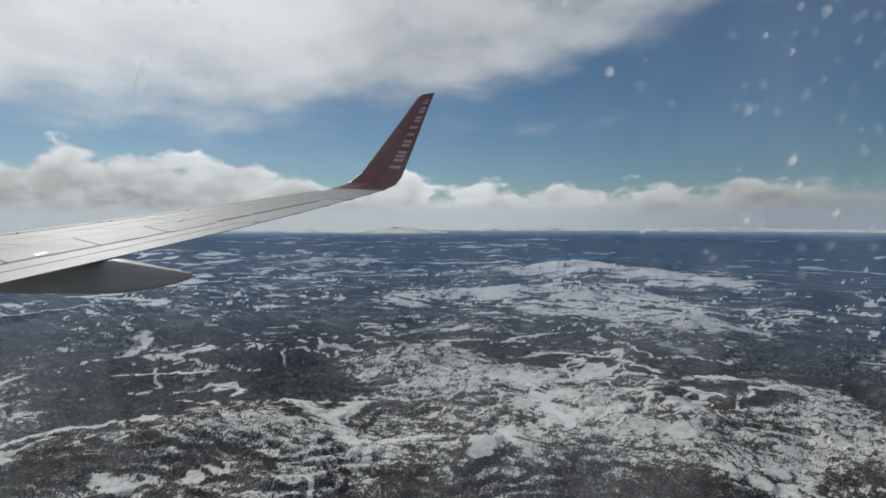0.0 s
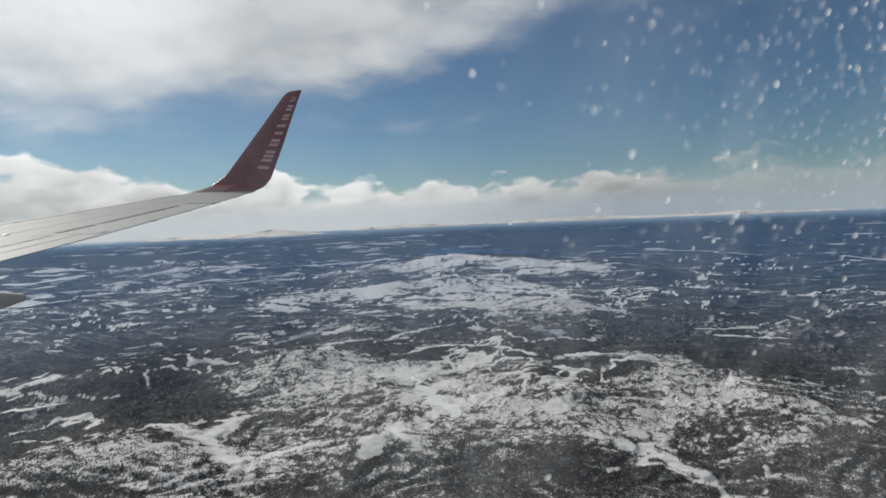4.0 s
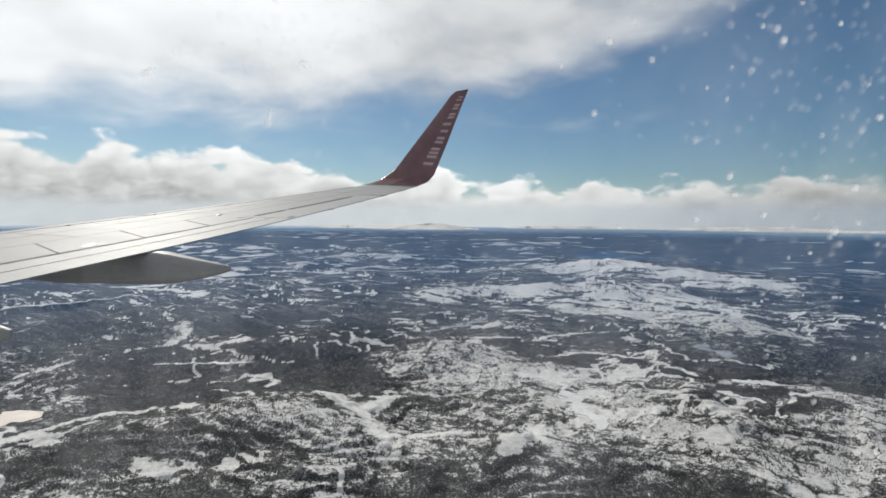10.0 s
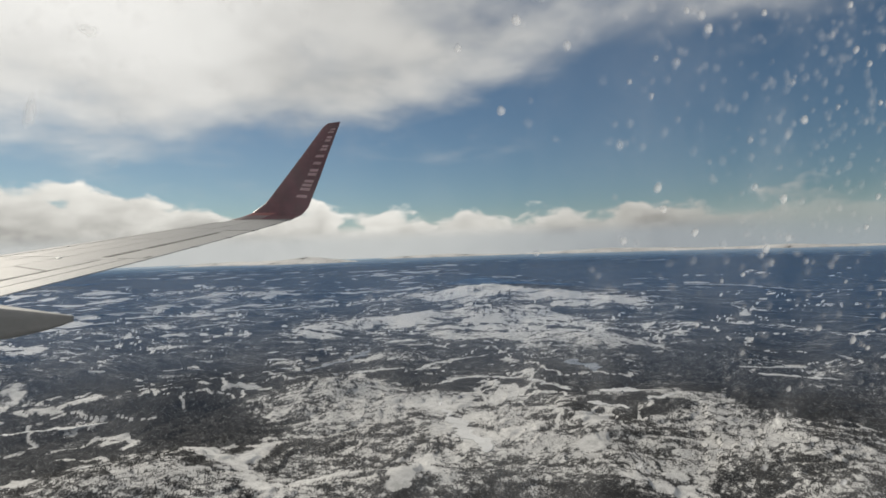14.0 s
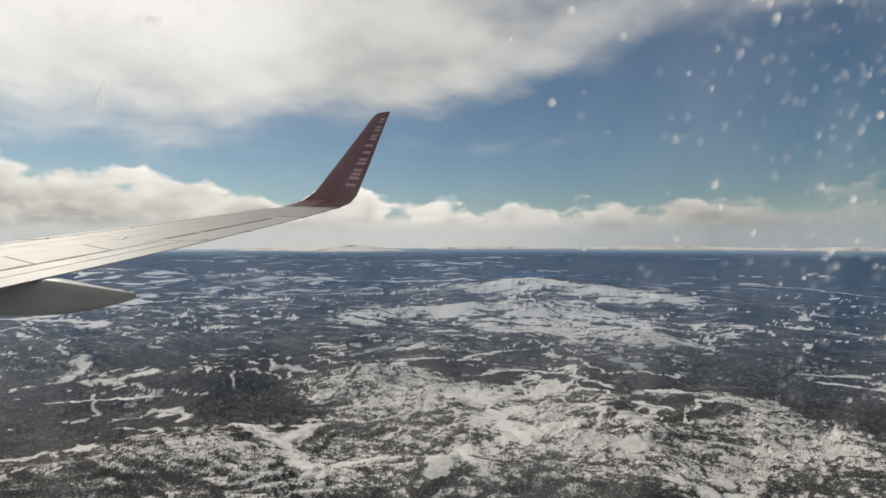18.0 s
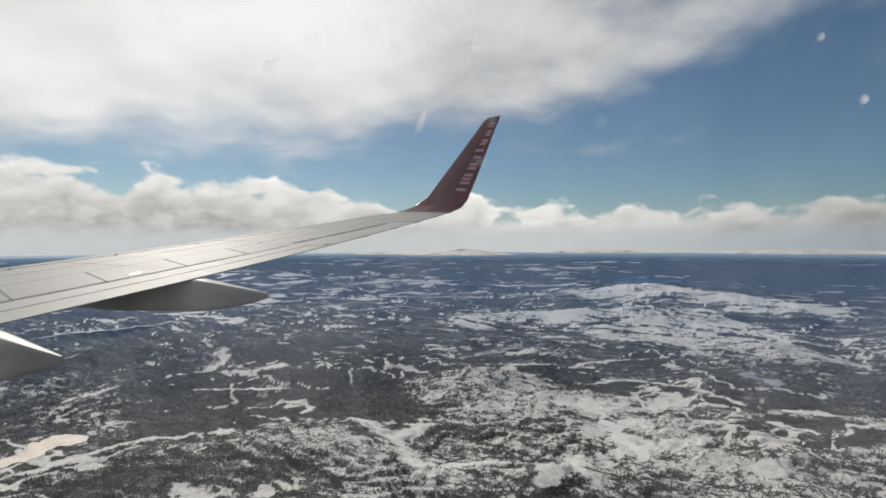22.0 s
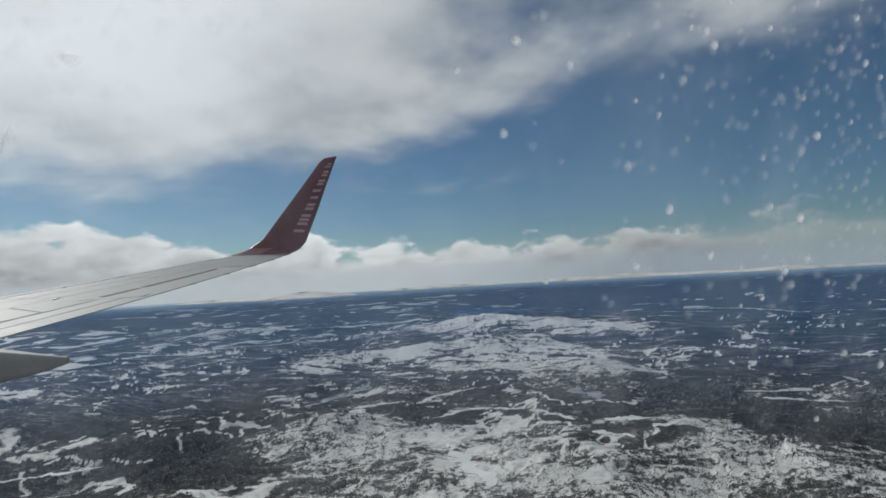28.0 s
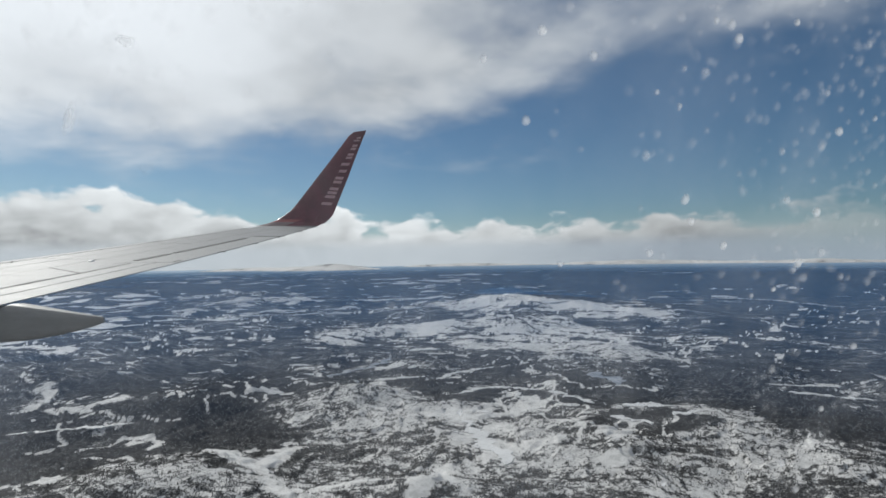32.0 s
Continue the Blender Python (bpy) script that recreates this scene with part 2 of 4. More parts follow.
def haze_tint(n):
    """Haze put into the colour of a see-through sheet: thin blue over the far ground, thicker with distance."""
    sep = n.nodes.new("ShaderNodeSeparateXYZ")
    n.put(sep.inputs[0], place(n))
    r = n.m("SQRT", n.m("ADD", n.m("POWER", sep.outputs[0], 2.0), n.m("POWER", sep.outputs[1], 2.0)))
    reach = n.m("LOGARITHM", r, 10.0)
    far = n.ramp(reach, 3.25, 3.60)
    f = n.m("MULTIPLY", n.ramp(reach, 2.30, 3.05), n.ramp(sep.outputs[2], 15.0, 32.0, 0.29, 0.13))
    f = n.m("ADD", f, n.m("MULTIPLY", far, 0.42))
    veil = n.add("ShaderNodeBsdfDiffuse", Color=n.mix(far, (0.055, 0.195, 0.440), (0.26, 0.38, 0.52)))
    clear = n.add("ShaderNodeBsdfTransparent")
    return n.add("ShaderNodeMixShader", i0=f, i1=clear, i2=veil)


HAZE_TINT = material("painted_blue_haze", haze_tint)


def pane_glass(n):
    """Clear acrylic with a thin film of dried spray and wiped smears that catches the sun."""
    co = place(n)
    a = n.noise(co, 24.0, 6.0, 0.65)
    wiped = n.add("ShaderNodeVectorMath", p_operation="MULTIPLY", i0=co, i1=(1.0, 0.4, 0.4))
    b = n.noise(wiped, 110.0, 3.0, 0.5, 0.6)
    dirt = n.m("ADD", n.m("MULTIPLY", a, 0.62), n.m("MULTIPLY", b, 0.38))
    film = n.add("ShaderNodeBsdfTranslucent", Color=(0.85, 0.88, 0.92))
    clear = n.add("ShaderNodeBsdfTransparent", Color=(0.97, 0.98, 0.98))
    return n.add("ShaderNodeMixShader", i0=n.ramp(dirt, 0.38, 0.68, 0.006, 0.075), i1=clear, i2=film)


PANE = material("acrylic_pane", pane_glass)


def droplet(n):
    """Frozen water: thick and white in the middle, thinning out to its rim."""
    thick = n.add("ShaderNodeAttribute", out=2, p_attribute_name="thickness")
    white = n.add("ShaderNodeMixShader", i0=0.3, i1=n.add("ShaderNodeBsdfTranslucent", Color=(0.95, 0.97, 1.0)), i2=n.add("ShaderNodeBsdfDiffuse", Color=(0.9, 0.93, 0.97)))
    return n.add("ShaderNodeMixShader", i0=thick, i1=n.add("ShaderNodeBsdfTransparent"), i2=white)


DROP = material("frozen_droplet", droplet)


# ---------------------------------------------------------------- mesh helpers
def thing(name, label, category, group="", at=(0, 0, 0)):
    ob = new(name)
    ob.location = at
    return tagged(ob, label, category, group)


def mesh_of(name, verts, faces, mat, smooth=False):
    me = bpy.data.meshes.new(name)
    me.from_pydata([tuple(map(float, v)) for v in verts], [], [tuple(map(int, f)) for f in faces])
    me.materials.append(mat)
    if smooth:
        me.polygons.foreach_set("use_smooth", [True] * len(me.polygons))
    me.update()
    return me


def part(name, me, parent, label=""):
    ob = new(name, me)
    ob.parent = parent
    if label:
        ob["label"] = label
    return ob


def loft(name, rings, mat, caps=True, smooth=True, close=True):
    """A skin through rings of points; rings are closed loops of equal length."""
    k = len(rings[0])
    verts = [p for ring in rings for p in ring]
    faces = []
    for i in range(len(rings) - 1):
        for j in range(k if close else k - 1):
            a, b = i * k + j, i * k + (j + 1) % k
            faces.append((a, b, b + k, a + k))
    if caps:
        faces.append(tuple(range(k))[::-1])
        faces.append(tuple(range((len(rings) - 1) * k, len(rings) * k)))
    me = mesh_of(name, verts, faces, mat, smooth)
    bm = bmesh.new()
    bm.from_mesh(me)
    bmesh.ops.recalc_face_normals(bm, faces=bm.faces)
    bm.to_mesh(me)
    bm.free()
    if smooth:
        me.set_sharp_from_angle(angle=radians(35))
    return me


# ---------------------------------------------------------------- the ground
GROUND = EYE_Z - 80.0      # the land far below, drawn at a reduced scale


TABLES = {}


def grid_noise(x, y, seed):
    """Smooth gradient noise on arrays, about -1 to 1."""
    if seed not in TABLES:
        rng = np.random.RandomState(seed)
        perm, ang = rng.permutation(512), rng.rand(512) * 2 * np.pi
        TABLES[seed] = perm, np.cos(ang), np.sin(ang)
    perm, gx, gy = TABLES[seed]
    xi, yi = np.floor(x).astype(int), np.floor(y).astype(int)
    xf, yf = x - xi, y - yi
    u, v = xf ** 3 * (xf * (xf * 6 - 15) + 10), yf ** 3 * (yf * (yf * 6 - 15) + 10)

    def corner(dx, dy):
        h = perm[(perm[(xi + dx) & 511] + yi + dy) & 511]
        return gx[h] * (xf - dx) + gy[h] * (yf - dy)
    a = corner(0, 0) * (1 - u) + corner(1, 0) * u
    b = corner(0, 1) * (1 - u) + corner(1, 1) * u
    return 1.5 * (a * (1 - v) + b * v)


def fbm(x, y, size, octaves, seed, gain=0.5):
    total, amp = 0.0, 1.0
    for i in range(octaves):
        total = total + amp * grid_noise(x / size + 17.3 * i, y / size - 9.1 * i, seed + i)
        size, amp = size / 2.03, amp * gain
    return total


def polar(az, dist):
    """A place on the land by bearing in degrees (aft of outboard) and distance, from below the eye."""
    a = np.radians(az)
    return dist * np.sin(a), dist * np.cos(a)


# hills: bearing, distance, height, half width, half depth, turn
HILLS = [
    (12.0, 830, 15, 70, 85, 0), (18.0, 790, 11, 85, 80, -6), (24.0, 730, 9, 85, 75, -10), (29.5, 670, 7, 70, 70, -12), (33.0, 620, 3, 60, 60, -12),
    (5.0, 730, 5, 60, 70, 0), (14.0, 590, 4, 80, 60, 0), (20.0, 515, 5, 80, 46, -6), (-4.0, 560, 4, 30, 24, 0), (0.0, 592, 5, 40, 26, 0), (5.5, 604, 4, 36, 26, 0),
    (-1.0, 298, 7, 28, 20, 0), (24.0, 226, 8, 40, 26, 0),
]
LOW_HILLS = [
    (35.5, 272, 9, 38, 34, 0), (-15.0, 345, 8, 46, 28, 10), (-22.0, 212, 5, 36, 20, 0), (44.0, 225, 7, 36, 26, 0), (2.0, 176, 4, 30, 14, 0), (-40.0, 420, 6, 120, 60, 20),
]
FAR_HILLS = [
    (-10.0, 1030, 8, 110, 42, 0), (-14.5, 1300, 8, 170, 50, 0), (4.0, 1500, 8, 110, 60, 0), (-26.0, 1500, 9, 200, 70, 0), (14.0, 2200, 10, 160, 80, 0),
    (-4.8, 3300, 47, 300, 260, 0), (-12.0, 3650, 29, 400, 240, 0), (27.0, 3850, 36, 620, 260, 0), (-32.0, 3800, 25, 480, 260, 0), (44.0, 3850, 33, 540, 260, 0), (9.0, 3900, 29, 540, 240, 0),
]

# open heath and thin woodland: half width, amount, then places along it by bearing and distance
HEATH_NEAR = [
    (34, 0.62, (-5.5, 285), (-0.5, 306), (4, 282)), (26, 0.40, (-1, 236), (6, 238)), (32, 0.48, (18, 236), (25, 224), (31, 211)), (26, 0.66, (33.5, 305), (36, 262), (39, 242)),
    (22, 0.36, (39, 218), (46, 222)), (18, 0.35, (-22, 345), (-16, 392)), (16, 0.45, (-26, 222), (-22, 209), (-18, 212)), (22, 0.55, (9, 290), (14, 262)), (16, 0.50, (-42, 200), (-35, 188), (-28, 186)), (30, 0.38, (-14, 200), (-4, 190), (6, 182), (16, 190)),
]
HEATH_FAR = [
    (70, 1.25, (9, 800), (14, 810), (18, 775)), (46, 1.1, (20, 755), (25, 705), (28.5, 670)), (52, 0.95, (8, 590), (15, 600), (22, 570)), (40, 0.78, (12, 500), (19, 490), (26, 470)), (40, 0.45, (29, 560), (33, 520)), (34, 0.35, (16, 480), (26, 450)), (26, 0.85, (-5, 552), (0, 585), (6, 596)),
    (40, 0.90, (-14, 1010), (-6, 1060)), (42, 0.80, (-20, 1310), (-9, 1290)), (40, 0.6, (-30, 1500), (-23, 1500)), (200, 1.0, (-12, 3500), (-2, 3250)), (300, 1.0, (8, 3900), (18, 3880), (46, 3850)), (200, 0.9, (-38, 3800), (-26, 3780)),
]
# closed dark forest; some of it paints in the shadows of clouds
FOREST_AND_SHADE = [
    (44, -0.75, (-20, 372), (-14.5, 310), (-7, 350)), (26, -0.7, (-20, 300), (-12, 270)), (34, -0.40, (19.5, 390), (24.5, 350), (28.5, 322)), (66, -0.8, (38, 490), (43, 470), (50, 450)),
    (36, -0.9, (38.5, 322), (48, 292)), (18, -0.55, (-34, 268), (-29, 290), (-23, 256)), (14, -0.3, (22, 230), (29, 219)), (80, -0.22, (-38, 470), (-24, 430), (-14, 480)), (200, -0.4, (22, 1300), (48, 900)), (60, -0.8, (36, 660), (42, 680), (50, 640)), (16, -0.5, (6, 330), (13, 316), (20, 300)),
]
# treeless white bogs: half width, places
BOGS = [
    (4.6, (-15.6, 239), (-10.7, 226), (-8.4, 239)), (4.6, (-10.7, 228), (-11.4, 202), (-9.6, 188)), (2.4, (-9.6, 190), (-5.5, 196), (-0.1, 187)), (6.5, (6.3, 284), (10.2, 272), (17, 299)), (3.2, (7.5, 202), (8.4, 178), (10.3, 165)),
    (3.0, (-33.3, 361), (-29.8, 400)), (3.4, (-26.4, 333), (-24.6, 340)), (2.0, (-44.3, 241), (-37.2, 244), (-31.4, 255)), (2.0, (-42.2, 324), (-37.6, 347)), (2.0, (28, 196), (36, 188), (40, 176)),
]
# narrow frozen lakes, level: half width, places
LAKES = [
    (5.0, (9, 262), (11.4, 236), (14.4, 207)), (1.9, (-31.8, 328), (-26.8, 317), (-22.7, 310)), (12.0, (-35.5, 700), (-31, 645), (-27, 595)), (9.0, (-34, 700), (-29, 706)), (3.0, (-44, 560), (-36, 590), (-33, 610)),
    (2.6, (38.6, 372), (43.8, 388)), (2.6, (40, 362), (46, 364)), (6.0, (29.8, 1080), (36, 1080), (45, 965)), (8.0, (15, 1190), (19.8, 1205)), (8.0, (29.2, 1250), (32.2, 1290)), (5.0, (25, 975), (28.5, 935)),
]
LEDGES = [
    (2.8, (6, 353), (10.2, 383), (12.3, 395)), (2.8, (18.5, 318), (23, 296)), (2.8, (12, 332), (17, 324)), (3.4, (25.7, 284), (30.8, 288)), (3.4, (24.6, 266), (28.6, 258)), (3.0, (30.4, 266), (33, 278)), (2.6, (-0.1, 343), (4.8, 350)), (3.2, (9, 318), (12, 335)),
    (4.0, (-13.8, 676), (-11.6, 668)), (3.0, (3.9, 486), (5.2, 485)), (3.6, (-18.2, 840), (-15.3, 832)), (2.6, (-18.2, 456), (-16.4, 456)), (2.4, (-8.7, 443), (-6.8, 436)), (2.0, (-25, 244), (-22.6, 240)),
]
BARE_LAKES = [(4.0, (-5.5, 372), (-1.3, 399), (2.6, 438)), (9.0, (22, 366), (26, 342))]
SAND_LAKE = (15.0, (-52, 262), (-46.5, 258), (-40.5, 268))


def along(x, y, places):
    """Distance from a line through places given by bearing and distance."""
    pts = [polar(az, dist) for az, dist in places]
    best = np.full(np.shape(x), 1e9)
    for (ax, ay), (bx, by) in zip(pts[:-1], pts[1:]):
        ex, ey = bx - ax, by - ay
        t = np.clip(((x - ax) * ex + (y - ay) * ey) / (ex * ex + ey * ey), 0, 1)
        best = np.minimum(best, np.hypot(x - ax - t * ex, y - ay - t * ey))
    return best


def within(x, y, places, reach):
    """Which points lie in the box round a line of places."""
    pts = np.array([polar(az, dist) for az, dist in places])
    lo, hi = pts.min(0) - reach, pts.max(0) + reach
    return (x > lo[0]) & (x < hi[0]) & (y > lo[1]) & (y < hi[1])


def smooth(v):
    v = np.clip(v, 0, 1)
    return v * v * (3 - 2 * v)


def benches(x, y):
    """Rocky benches of the near ground: their height, and where their steep faces run."""
    v = 4.2 * fbm(x, y * 1.2, 95.0, 5, 361, 0.52)
    step = v - np.floor(v)
    face = smooth((step - 0.62) / 0.3)
    return 1.15 * (np.floor(v) + face), (step > 0.58) & (step < 0.97)


def raw_height(x, y):
    r = np.hypot(x, y)
    h = fbm(x, y, 190.0, 6, 11, 0.5) * 5.0 * np.clip(r / 500, 0.45, 1.3) * np.clip(1.5 - r / 3500, 0.35, 1)
    h = h + 2.0 * fbm(x, y * 1.3, 55.0, 4, 221, 0.45) * np.clip(1.6 - r / 900, 0.25, 1)
    h = h + benches(x, y)[0] * np.clip(1.7 - r / 550, 0, 1)
    rough = 1 + 0.30 * np.where(r < 2000, fbm(x, y, 70.0, 4, 31), fbm(x, y, 500.0, 3, 31))
    for az, dist, high, half_w, half_d, turn in HILLS + LOW_HILLS + FAR_HILLS:
        cx, cy = polar(az, dist)
        a = np.radians(az - turn)
        dx, dy = x - cx, y - cy
        u, v = dx * np.cos(a) - dy * np.sin(a), dx * np.sin(a) + dy * np.cos(a)
        h = h + high * np.exp(-(u / half_w) ** 2 - (v / half_d) ** 2) * rough
    # gullies that run down the flanks of the big hill
    u, v = 0.90 * x - 0.43 * y, 0.90 * y + 0.43 * x
    gully = 1 - np.abs(fbm(u, v * 3.2, 95.0, 4, 261, 0.55)) * 3
    return h + 2.2 * np.clip(gully, -0.5, 1) * np.clip(h / 9, 0, 1) * (r > 420) * (r < 1200)


LEVELS = []
for half, *places in LAKES + LEDGES + BARE_LAKES + [SAND_LAKE]:
    px, py = np.array([polar(az, dist) for az, dist in places]).T
    LEVELS.append((half, places, float(raw_height(px, py).mean())))


def land_height(x, y):
    """The land, levelled where the lakes lie."""
    x, y = np.asarray(x, float), np.asarray(y, float)
    h = raw_height(x, y)
    for half, places, level in LEVELS:
        reach = half * 3.2
        k = within(x, y, places, reach)
        if k.any():
            m = smooth(1.55 - along(x[k], y[k], places) / (half * 1.9))
            h[k] = h[k] * (1 - m) + (level - 0.25) * m
    return h


def open_ground(x, y, h):
    """The share of open snow: about 0.1 closed forest, 0.4 thin woodland, 0.9 treeless bog."""
    r = np.hypot(x, y)
    far = np.clip((r - 420) / 400, 0, 1)
    wx, wy = x + 0.045 * r * fbm(x, y, 60.0, 4, 71), y + 0.06 * r * fbm(x, y, 60.0, 4, 81)
    s = 0.37 + 0.30 * fbm(x, y, 60.0, 6, 51, 0.66) * (1 - 0.35 * far) - 0.24 * far - 0.12 * np.clip((r - 900) / 300, 0, 1) + 0.010 * np.clip(h, -8, 14) * (r < 1500)
    s = s - 0.09 * np.clip((-x / r - 0.38) / 0.1, 0, 1)
    s = s - 0.30 * benches(x, y)[1] * np.clip(2.0 - r / 400, 0, 1)
    for half, amount, *places in HEATH_NEAR + HEATH_FAR + FOREST_AND_SHADE:
        k = within(wx, wy, places, half * 1.4)
        s[k] = s[k] + amount * 0.62 * smooth(1.35 - along(wx[k], wy[k], places) / half)
    # dark wooded gullies and crags on the heath
    u, v = 0.90 * x - 0.43 * y, 0.90 * y + 0.43 * x
    streak = 1 - np.abs(fbm(u, v * 2.6, np.where(r > 420, 60.0, 34.0), 5, 151, 0.62)) * 4.2
    s = s - 0.60 * np.clip(streak, 0, 1) * np.clip(s * 1.6 - 0.2, 0, 1) * (r < 2500)
    step = lambda edge, width: 1 / (1 + np.exp(-np.clip((s - edge) / width, -30, 30)))
    cover = 0.10 + 0.16 * step(0.24, 0.07) + 0.20 * step(0.44, 0.09) + 0.13 * step(0.66, 0.09) + np.where(r > 480, 0.24 * step(0.80, 0.08), 0.14 * step(0.95, 0.05))
    # small bogs lie in swarms between the woods
    swarm = fbm(x, y, 130.0, 3, 301)
    u, v = 0.94 * x + 0.34 * y, 0.94 * y - 0.34 * x
    small = fbm(u * 0.6, v, 15.0 + 0.012 * r, 4, 311, 0.55)
    white = 0.85 * smooth((small - 0.56 + 0.45 * np.clip(swarm, -0.5, 0.6)) / 0.06) * (s > 0.08) * (r < 1600)
    vein = np.abs(fbm(u * 0.8, v, 80.0, 4, 131, 0.55))
    white = np.maximum(white, smooth((0.030 - vein) / 0.012) * smooth((swarm + 0.12) / 0.1) * (r < 900))
    wob = 0.55 * fbm(x, y, 11.0, 5, 321, 0.68)
    for half, *places in BOGS:
        k = within(wx, wy, places, half * 3.0)
        lx, ly = x[k] + 0.7 * (wx[k] - x[k]), y[k] + 0.7 * (wy[k] - y[k])
        d = along(lx, ly, places) / half + 1.5 * wob[k]
        white[k] = np.maximum(white[k], smooth((1.05 - d) / 0.35))
        cover[k] = np.maximum(cover[k], 0.48 * smooth((1.9 - d) / 0.8))
    # thick forest stands on the step in front of each ledge
    for half, *places in LEDGES[:8]:
        front = [(az, dist - 4.6 * half) for az, dist in places]
        k = within(x, y, front, half * 4)
        cover[k] = cover[k] * (1 - 0.75 * smooth(1.5 - along(x[k], y[k], front) / (2.0 * half)))
    cover = cover * (1 - white) + 0.98 * white
    # the far fells are bare and white
    return np.where(r > 2600, np.minimum(cover, 0.3) + (0.56 + 0.5 * fbm(x, y, 150.0, 4, 381, 0.6)) * smooth((h - 4) / 12), cover)


def array_mesh(name, co, faces, mat):
    """A mesh out of arrays of points and of faces with one number of corners."""
    me = bpy.data.meshes.new(name)
    n, k = faces.shape
    me.vertices.add(len(co))
    me.vertices.foreach_set("co", co.astype(np.float32).ravel())
    me.loops.add(n * k)
    me.loops.foreach_set("vertex_index", faces.astype(np.int32).ravel())
    me.polygons.add(n)
    me.polygons.foreach_set("loop_start", np.arange(0, n * k, k, dtype=np.int32))
    me.materials.append(mat)
    me.update(calc_edges=True)
    return me


def build_ground():
    front = np.linspace(-66, 66, 1250)
    rear = np.linspace(66, 294, 60)[1:-1]
    az = np.radians(np.concatenate([front, rear]))
    near = 80.0 / np.tan(np.radians(np.linspace(62, 34, 14)))
    rows = 80.0 / np.tan(np.radians(np.concatenate([np.linspace(33.5, 5, 340), np.linspace(4.93, 1.10, 130)])))
    r = np.concatenate([[0.01, 3.0, 14.0, 28.0], near, rows])
    rr, aa = np.meshgrid(r, az, indexing="ij")
    x, y = rr * np.sin(aa), rr * np.cos(aa)
    h = land_height(x, y)
    s = open_ground(x, y, h)
    h = h + 0.30 * fbm(x, y, 8.0, 3, 341) * np.clip(1.5 - rr / 420, 0, 1) * (s < 0.85)
    nr, na = x.shape
    i, j = np.meshgrid(np.arange(nr - 1), np.arange(na), indexing="ij")
    a, b = i * na + j, i * na + (j + 1) % na
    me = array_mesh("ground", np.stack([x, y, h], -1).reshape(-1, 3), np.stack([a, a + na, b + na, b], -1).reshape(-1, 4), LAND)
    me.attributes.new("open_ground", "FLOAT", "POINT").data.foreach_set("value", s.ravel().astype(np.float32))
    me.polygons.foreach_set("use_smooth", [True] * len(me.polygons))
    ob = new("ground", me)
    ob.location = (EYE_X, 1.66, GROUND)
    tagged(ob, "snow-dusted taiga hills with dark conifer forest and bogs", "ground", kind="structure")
    return ob


ground = build_ground()

# a tinted see-through sheet imitates thin haze over the distance
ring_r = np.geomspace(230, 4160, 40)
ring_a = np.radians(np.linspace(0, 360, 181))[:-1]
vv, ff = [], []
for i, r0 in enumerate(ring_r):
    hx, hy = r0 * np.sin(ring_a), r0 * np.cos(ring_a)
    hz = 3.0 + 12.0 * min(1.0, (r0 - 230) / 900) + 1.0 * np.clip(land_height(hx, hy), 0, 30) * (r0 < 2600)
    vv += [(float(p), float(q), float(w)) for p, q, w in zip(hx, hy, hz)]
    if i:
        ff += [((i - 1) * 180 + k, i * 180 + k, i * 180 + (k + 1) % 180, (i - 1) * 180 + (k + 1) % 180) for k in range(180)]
haze = new("haze_sheet", mesh_of("haze_sheet", vv, ff, HAZE_TINT, True))
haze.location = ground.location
tagged(haze, "thin blue tinted sheet imitating haze over the distant forest", "haze", kind="stuff")


def lake_object(px, py, pz, mat, label, group):
    """A frozen lake from its shore, with a low bank of ice round it."""
    k = len(px)
    cx, cy, cz = float(px.mean()), float(py.mean()), float(pz.mean())
    verts = [(float(a - cx), float(b - cy), float(c - cz)) for a, b, c in zip(px, py, pz)]
    verts += [(a, b, c - 0.6) for a, b, c in verts]
    faces = [tuple(range(k))] + [(j, (j + 1) % k, k + (j + 1) % k, k + j) for j in range(k)]
    ob = new("frozen_lake", mesh_of("frozen_lake", verts, faces, mat))
    ob.location = (EYE_X + cx, 1.66 + cy, GROUND + cz)
    return tagged(ob, label, "lake", group)


def ribbon_lake(half, places, level, seed, mat, label, group):
    """A level lake along a line of places, with uneven shores and tapering ends."""
    pts = np.array([polar(az, dist) for az, dist in places])
    gone = np.concatenate([[0], np.cumsum(np.hypot(*np.diff(pts, axis=0).T))])
    n = int(np.clip(gone[-1] / half * 6, 40, 160))
    t = np.linspace(0, 1, n)
    cx, cy = np.interp(t * gone[-1], gone, pts[:, 0]), np.interp(t * gone[-1], gone, pts[:, 1])
    sway = fbm(cx, cy, max(half * 7.0, gone[-1] * 0.3), 4, seed, 0.6) * max(half * 0.8, gone[-1] * 0.07)
    dx, dy = np.gradient(cx), np.gradient(cy)
    size = np.hypot(dx, dy)
    nx, ny = -dy / size, dx / size
    wide = half * np.clip(4 * t * (1 - t), 0, 1) ** 0.45
    left = wide * np.clip(0.62 + 1.05 * fbm(cx + 31, cy, half * 3.0, 5, seed + 5, 0.7), 0.04, 1.7)
    right = wide * np.clip(0.62 + 1.05 * fbm(cx, cy + 57, half * 3.0, 5, seed + 9, 0.7), 0.04, 1.7)
    px = np.concatenate([cx + nx * (sway + left), (cx + nx * (sway - right))[::-1]])
    py = np.concatenate([cy + ny * (sway + left), (cy + ny * (sway - right))[::-1]])
    return lake_object(px, py, np.full(2 * n, level), mat, label, group)


